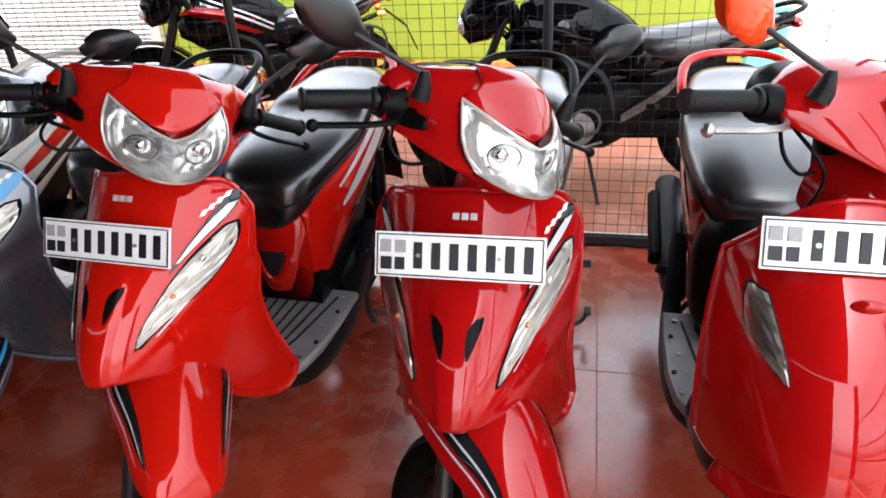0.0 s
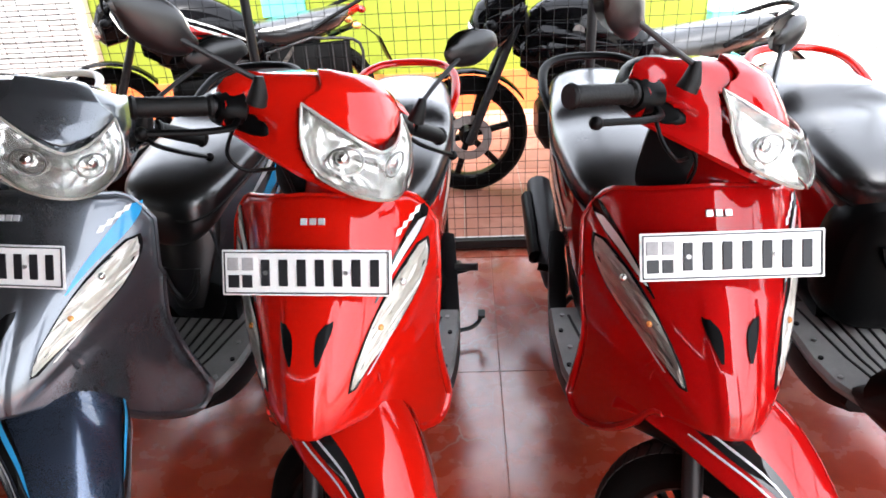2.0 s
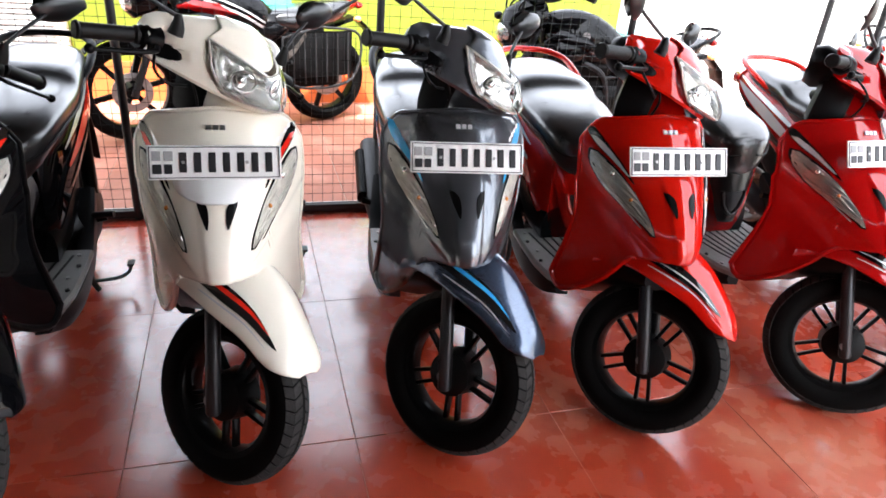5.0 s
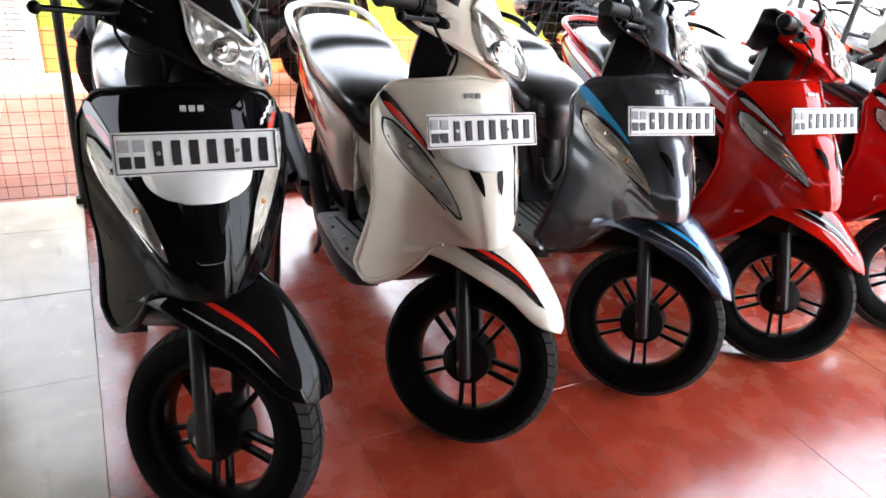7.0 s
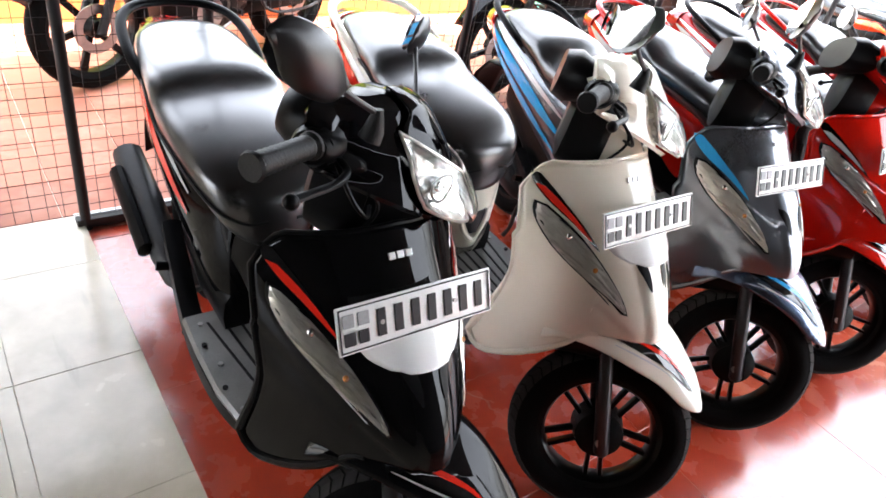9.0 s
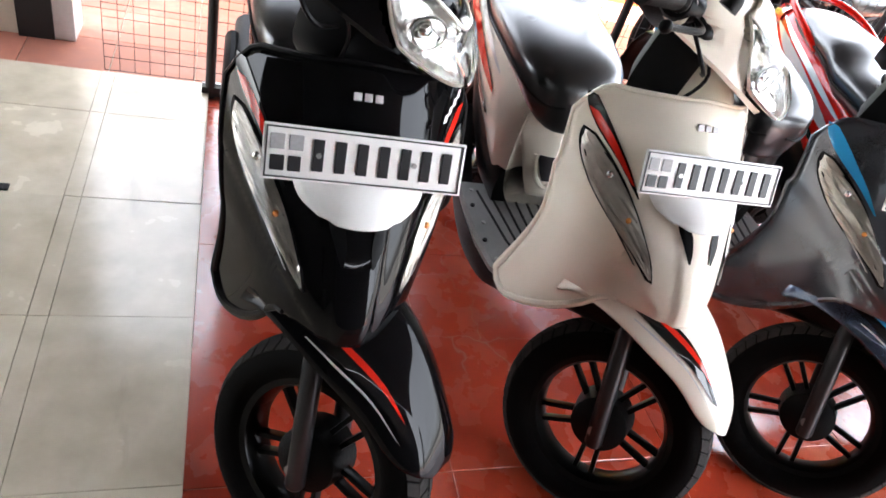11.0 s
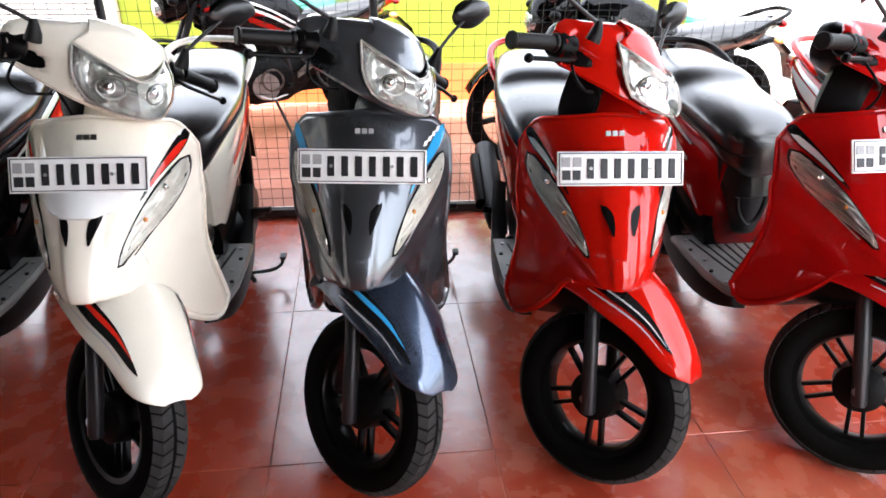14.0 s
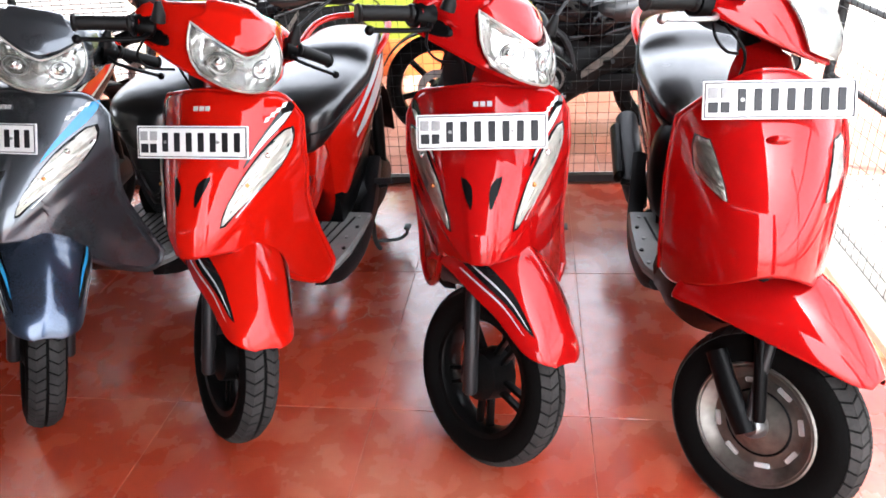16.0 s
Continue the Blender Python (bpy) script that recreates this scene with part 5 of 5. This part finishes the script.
    for s in (-1, 1):
        for zo, wd, mt in ((0.05, 0.012, "silver_tape"), (0.015, 0.016, "silver_tape"), (-0.05, 0.035, flash)) if flash != "black" else ((-0.03, 0.03, "black_tape"),):
            rr = []
            for x, zc, hw, hh in curve_table(tank_rows[1:5], 4):
                line = []
                for j in (-1, 0, 1):
                    q = max(-0.9, min(0.9, (zo - 0.25 * (x - 0.5) + wd * 0.5 * j) / hh))
                    line.append((x, s * (hw * (1 - abs(q) ** 2.5) ** 0.4 + 0.003), zc + q * hh))
                rr.append(line)
            part("sticker", loft(rr, closed=False), M[mt], tk, "sticker flash on the tank")
        part("tank_shroud", loft([[(x, s * (0.13 + dy), z0), (x + 0.01, s * (0.155 + dy), (z0 + z1) / 2), (x, s * (0.14 + dy), z1)] for x, z0, z1, dy in ((0.26, 0.78, 0.80, 0.012), (0.36, 0.76, 0.83, 0.022), (0.50, 0.74, 0.81, 0.028), (0.70, 0.72, 0.74, 0.0))], closed=False), M["dark_red" if flash == "red" else flash], root, "angular tank shroud", mods=(("SOLIDIFY", {"thickness": 0.006}),))
        part("side_cover", loft([[(x, s * y, z0), (x, s * (y + 0.02), (z0 + z1) / 2), (x, s * y, z1)] for x, y, z0, z1 in ((0.72, 0.10, 0.55, 0.72), (0.85, 0.12, 0.54, 0.74), (1.0, 0.11, 0.60, 0.75))], closed=False), M["black"], root, "black side cover", mods=(("SOLIDIFY", {"thickness": 0.006}),))
        part("tail_panel", loft([[(x, s * y, z0 + low), (x, s * (y + 0.01), (z0 + z1) / 2 + low), (x, s * y, z1 + low)] for x, y, z0, z1 in ((0.98, 0.11, 0.68, 0.77), (1.15, 0.11, 0.74, 0.83), (1.35, 0.08, 0.82, 0.89), (1.50, 0.045, 0.87, 0.91))], closed=False), M[tail], root, "swept tail panel", mods=(("SOLIDIFY", {"thickness": 0.006}),))
        part("foot_peg", tube([(0.72, s * 0.12, 0.32), (0.72, s * 0.22, 0.33)], 0.014, 10), M["grip"], root)
        hb = smooth_path([(0.29, s * 0.02, 0.98), (0.30, s * 0.12, 1.0), (0.33, s * 0.25, 1.05), (0.40, s * 0.36, 1.03)], 5)
        part("handlebar", tube(hb, 0.011, 8), M["post"], root)
        part("grip", tube([hb[-5], hb[-1]], 0.017, 10), M["grip"], root)
        part("mirror_stalk", tube(smooth_path([(0.31, s * 0.20, 1.04), (0.27, s * 0.27, 1.14), (0.26, s * 0.32, 1.20)], 4), 0.005, 6), M["post"], root)
        part("mirror_head", moved(bm_ball(1.0, 14, 10), Matrix.LocRotScale((0.26, s * 0.34, 1.23), None, (0.02, 0.07, 0.045))), M["plastic"], root)
        part("indicator", moved(bm_ball(1.0, 12, 8), Matrix.LocRotScale((1.46, s * 0.12, 0.80 + low), None, (0.03, 0.025, 0.02))), M["amber"], root, "amber indicator")
    if tank_badge:
        for s in (-1, 1):
            part("badge", moved(disc_x([(0, -0.003), (0.026, -0.003), (0.026, 0.003), (0, 0.003)], 24), Matrix.Translation((0.50, s * 0.162, 0.81)) @ turn), M["steel"], tk, "round silver badge")
    st = curve_table([(0.70, 0.765, 0.075, 0.03), (0.80, 0.765, 0.12, 0.04), (0.95, 0.775, 0.135, 0.045), (1.06, 0.80, 0.13, 0.05), (1.15, 0.83, 0.125, 0.05), (1.30, 0.86, 0.11, 0.045), (1.42, 0.885, 0.08, 0.03), (1.46, 0.89, 0.03, 0.012)], 3)
    if bulk:
        st = curve_table([(0.76 + back, 0.705, 0.08, 0.03), (0.86 + back, 0.70, 0.13, 0.06), (0.98 + back, 0.69, 0.15, 0.082), (1.12 + back, 0.705, 0.145, 0.085), (1.25, 0.725, 0.13, 0.075), (1.36, 0.75, 0.11, 0.06), (1.43, 0.78, 0.07, 0.03), (1.46, 0.785, 0.03, 0.012)], 3)
        part("frame_cover", loft([ring(x, zc, hw, hh, 3.0) for x, zc, hw, hh in ((0.58, 0.46, 0.06, 0.10), (0.66, 0.46, 0.10, 0.17), (0.90, 0.48, 0.105, 0.17), (1.12, 0.54, 0.09, 0.12), (1.24, 0.60, 0.06, 0.06))]), M["engine"], root, "dark frame and side cover under the seat")
    part("seat", loft([ring(*r) for r in st]), M[seat_mat], root, "stepped black dual seat")
    part("grab_rail", tube(smooth_path([(x, y, z + low) for x, y, z in ((1.18, 0.14, 0.80), (1.34, 0.14, 0.88), (1.50, 0.09, 0.94), (1.54, 0.0, 0.95), (1.50, -0.09, 0.94), (1.34, -0.14, 0.88), (1.18, -0.14, 0.80))], 4), 0.012, 8), M["plastic"], root, "black grab rail")
    part("tail_lamp", moved(bm_ball(1.0, 14, 8), Matrix.LocRotScale((1.52, 0, 0.875 + low), None, (0.03, 0.07, 0.025))), M["tail_red"], root, "red tail lamp")
    part("rear_mudguard", loft([[(x, y, z) for y in (-0.07, 0, 0.07)] for x, z in ((1.30, 0.74 + low), (1.50, 0.80 + low), (1.62, 0.70 + low), (1.68, 0.55 + low))], closed=False), M["plastic"], root, mods=(("SOLIDIFY", {"thickness": 0.006}),))
    part("engine_block", loft([ring(x, zc, hw, hh, 3.2) for x, zc, hw, hh in ((0.34, 0.36, 0.08, 0.08), (0.38, 0.36, 0.12, 0.14), (0.52, 0.35, 0.135, 0.16), (0.72, 0.36, 0.135, 0.16), (0.86, 0.42, 0.11, 0.14), (0.95, 0.50, 0.07, 0.08))]), M["engine"], root, "dark engine casing")
    for k in range(7):
        part("cooling_fin", box(0.36, 0.52, -0.10, 0.10, 0.46 + k * 0.022, 0.468 + k * 0.022, 0.003), M["engine"], root)
    for s in (-1, 1):
        part("clutch_cover", moved(disc_x([(0, -0.02), (0.07, -0.02), (0.085, 0.0), (0.0, 0.0)], 24), Matrix.Translation((0.58, s * 0.135, 0.32)) @ (turn if s > 0 else turn @ Matrix.Rotation(math.pi, 4, "Z"))), M["steel"], root, "round engine cover")
    part("frame_tube", tube(smooth_path([(0.27, 0, 0.88), (0.36, 0, 0.60), (0.42, 0, 0.35), (0.60, 0, 0.22)], 4), 0.02, 10), M["post"], root)
    part("subframe", tube(smooth_path([(0.75, 0.0, 0.70 + low), (1.0, 0.0, 0.72 + low), (1.3, 0, 0.80 + low)], 4), 0.05, 10), M["plastic"], root)
    part("swing_arm", box(0.72, 1.30, 0.06, 0.085, 0.28, 0.33, 0.01), M["engine"], root)
    part("chain_case", box(0.70, 1.33, -0.09, -0.06, 0.26, 0.36, 0.02), M["plastic"], root, "black chain case")
    part("rear_shock", tube([(1.15, 0.10, 0.36), (1.02, 0.10, 0.66)], 0.028, 12), M["tail_red"] if tail == "red" else M["engine"], root)
    part("exhaust", tube(smooth_path([(0.42, 0.05, 0.40), (0.40, 0.11, 0.22), (0.70, 0.14, 0.20), (1.0, 0.15, 0.28), (1.38, 0.16, 0.42)], 5), [0.02] * 12 + [0.04] * 9, 12), M["post"], root, "black exhaust with silencer")
    part("heat_shield", tube([(1.05, 0.185, 0.30), (1.36, 0.195, 0.415)], 0.03, 10, flat=0.5), M["chrome"], root, "chrome heat shield")
    for sx in (-1, 1):
        part("peg_bracket", loft([[(x, sx * 0.150, z0), (x, sx * 0.150, z1), (x, sx * 0.158, z1), (x, sx * 0.158, z0)] for x, z0, z1 in ((0.78, 0.36, 0.40), (0.88, 0.42, 0.47), (0.98, 0.50, 0.54), (1.06, 0.60, 0.63))]), M["rim_silver"], root, "silver foot rest bracket", smooth=False)
        part("rear_peg", tube([(0.90, sx * 0.155, 0.44), (0.93, sx * 0.22, 0.46)], 0.012, 10), M["grip"], root)
        part("frame_tube", tube(smooth_path([(0.30, sx * 0.06, 0.80), (0.48, sx * 0.11, 0.68), (0.68, sx * 0.12, 0.58), (0.76, sx * 0.11, 0.36)], 4), 0.018, 8), M["post"], root)
        part("frame_tube", tube(smooth_path([(0.72, sx * 0.10, 0.66 + low), (1.0, sx * 0.11, 0.70 + low), (1.35, sx * 0.08, 0.83 + low)], 4), 0.013, 8), M["post"], root)
        part("crank_case_ring", moved(disc_x([(0.060, -0.004), (0.072, -0.004), (0.072, 0.004), (0.060, 0.004)], 28), Matrix.Translation((0.62, sx * 0.152, 0.36)) @ turn), M["rim_silver"], root, "bright ring on the engine case")
    part("gear_lever", tube(smooth_path([(0.70, -0.165, 0.27), (0.60, -0.18, 0.25), (0.52, -0.185, 0.28)], 4), 0.007, 8), M["steel"], root, "steel gear lever")
    part("kick_lever", tube(smooth_path([(0.70, 0.165, 0.34), (0.78, 0.185, 0.46), (0.82, 0.20, 0.56), (0.80, 0.24, 0.57)], 4), 0.009, 8), M["chrome"], root, "chrome kick lever")
    part("carburettor", loft([ring(x, 0.60, 0.05, 0.05, 2.2) for x in (0.60, 0.62, 0.72, 0.74)]), M["steel"], root, "dull metal carburettor")
    part("battery_cover", box(0.80, 0.96, -0.105, 0.105, 0.52, 0.66, 0.015), M["plastic"], root, "black battery cover")
    if guard:
        hoop = smooth_path([(0.90, -0.15, 0.60), (0.92, -0.16, 0.34), (1.10, -0.17, 0.27), (1.40, -0.17, 0.32), (1.46, -0.15, 0.60), (1.18, -0.14, 0.66)], 5)
        wg = part("wheel_guard", tube(hoop, 0.009, 8, closed=True), M["post"], root, "dark hoop guard beside the rear wheel")
        part("guard_panel", box(0.92, 1.40, -0.150, -0.144, 0.34, 0.63, 0.01), M["engine"], wg, "dark panel of the guard")
        for k in range(6):
            x = 0.97 + k * 0.08
            part("guard_bar", tube([(x, -0.165, 0.30), (x, -0.155, 0.62)], 0.005, 6), M["post"], wg)
    part("side_stand", tube([(0.62, -0.10, 0.27), (0.69, -0.30, 0.0)], 0.010, 8), M["post"], root, "side stand")
    return root


def facing(x, y, yaw, lean=0, scale=0.93):
    return Matrix.Translation((x, y, 0)) @ Matrix.Rotation(radians(yaw), 4, "Z") @ Matrix.Rotation(radians(lean), 4, "X") @ Matrix.Scale(scale, 4)


motorcycle("black and red motorcycle with a swept red tail", facing(0.74, 4.82, 21, 0, 1.0), "black", "red", "dark_red", bulk=True, back=0.02, guard=True)
motorcycle("all-black motorcycle with a round silver tank badge", facing(2.80, 4.30, 3, 0, 1.0), "black", "black", "black", tank_badge=True, bulk=True)
motorcycle("silver and black motorcycle outside the open side", facing(5.35, 3.45, 62), "silver_tape", "red", "red")
motorcycle("white and black motorcycle outside the open side", facing(5.25, 2.35, 58), "white", "black", "orange")
motorcycle("grey motorcycle with orange tail panels close to the mesh", facing(4.98, 2.85, 66), "grey", "orange", "orange")


# ---- fence along the open side ----
post(4.46, 3.30)
for z in (0.60, 0.87, 1.35):
    tagged(part("fence_rail", tube([(4.46, 3.30, z), (4.46, -1.5, z)], 0.011, 8), M["post"], None), "dark rail of the side fence", "rail", "side fence rails")
for y in (1.2, -1.0):
    post(4.46, y)

# ---- wall end, door frame and shutter jamb ----
slab("door_frame", -0.26, -0.14, 3.93, 4.10, 0.0, 2.2, "post", "dark door frame at the wall end", "door frame")
slab("door_jamb", -0.14, -0.07, 3.94, 4.10, 0.0, 2.2, "white_rail", "white jamb beside the dark frame", "trim")
slab("shutter_jamb", 0.20, 0.27, 5.66, 5.73, 0.0, 1.12, "cream", "pale jamb between shutter and wall", "trim", bevel=0.006)
slab("wall_pilaster", 1.45, 1.74, 5.69, 5.73, 0.70, 1.12, "cyan", "turquoise painted patch on the back wall", "trim", bevel=0.004)
slab("wall_return", 4.40, 4.62, 5.60, 5.9, -0.15, 0.62, "cyan", "turquoise pier at the end of the wall", "wall", bevel=0.006)
for x in (4.82, 4.98):
    tagged(part("column", tube([(x, 5.4, -0.15), (x, 5.4, 2.9)], 0.045, 14), M["white_rail"], None), "slim white painted steel column", "column", "white columns")

# drain slot in the cream floor
tagged(part("drain_grate", merged(box(-0.145, -0.085, 2.955, 2.985, 0.0185, 0.024, 0.002), *[box(-0.14 + k * 0.012, -0.135 + k * 0.012, 2.958, 2.982, 0.024, 0.026) for k in range(5)]), M["post"], None), "small dark drain grate in the floor", "drain")

# ---- floor pieces ----
for x0, nx, sx in ((0.100, 1, 0.325), (0.055, 1, 0.045), (0.055 - 7 * 0.465, 7, 0.465)):
    tiles(obs["floor_side"], x0, -0.77, nx, 9, sx, 0.465, 0.0006, 0.02, "white_tile", "floor_tile", rnd)
    tiles(obs["floor_side"], x0, 3.415, nx, 1, sx, 0.285, 0.0006, 0.02, "white_tile", "cut_floor_tile", rnd)
tiles(obs["terrace"], 0.07 - 8 * 0.30, 3.705, 27, 7, 0.30, 0.287, 0.002, 0.0, "pink_tile", "paver", rnd)
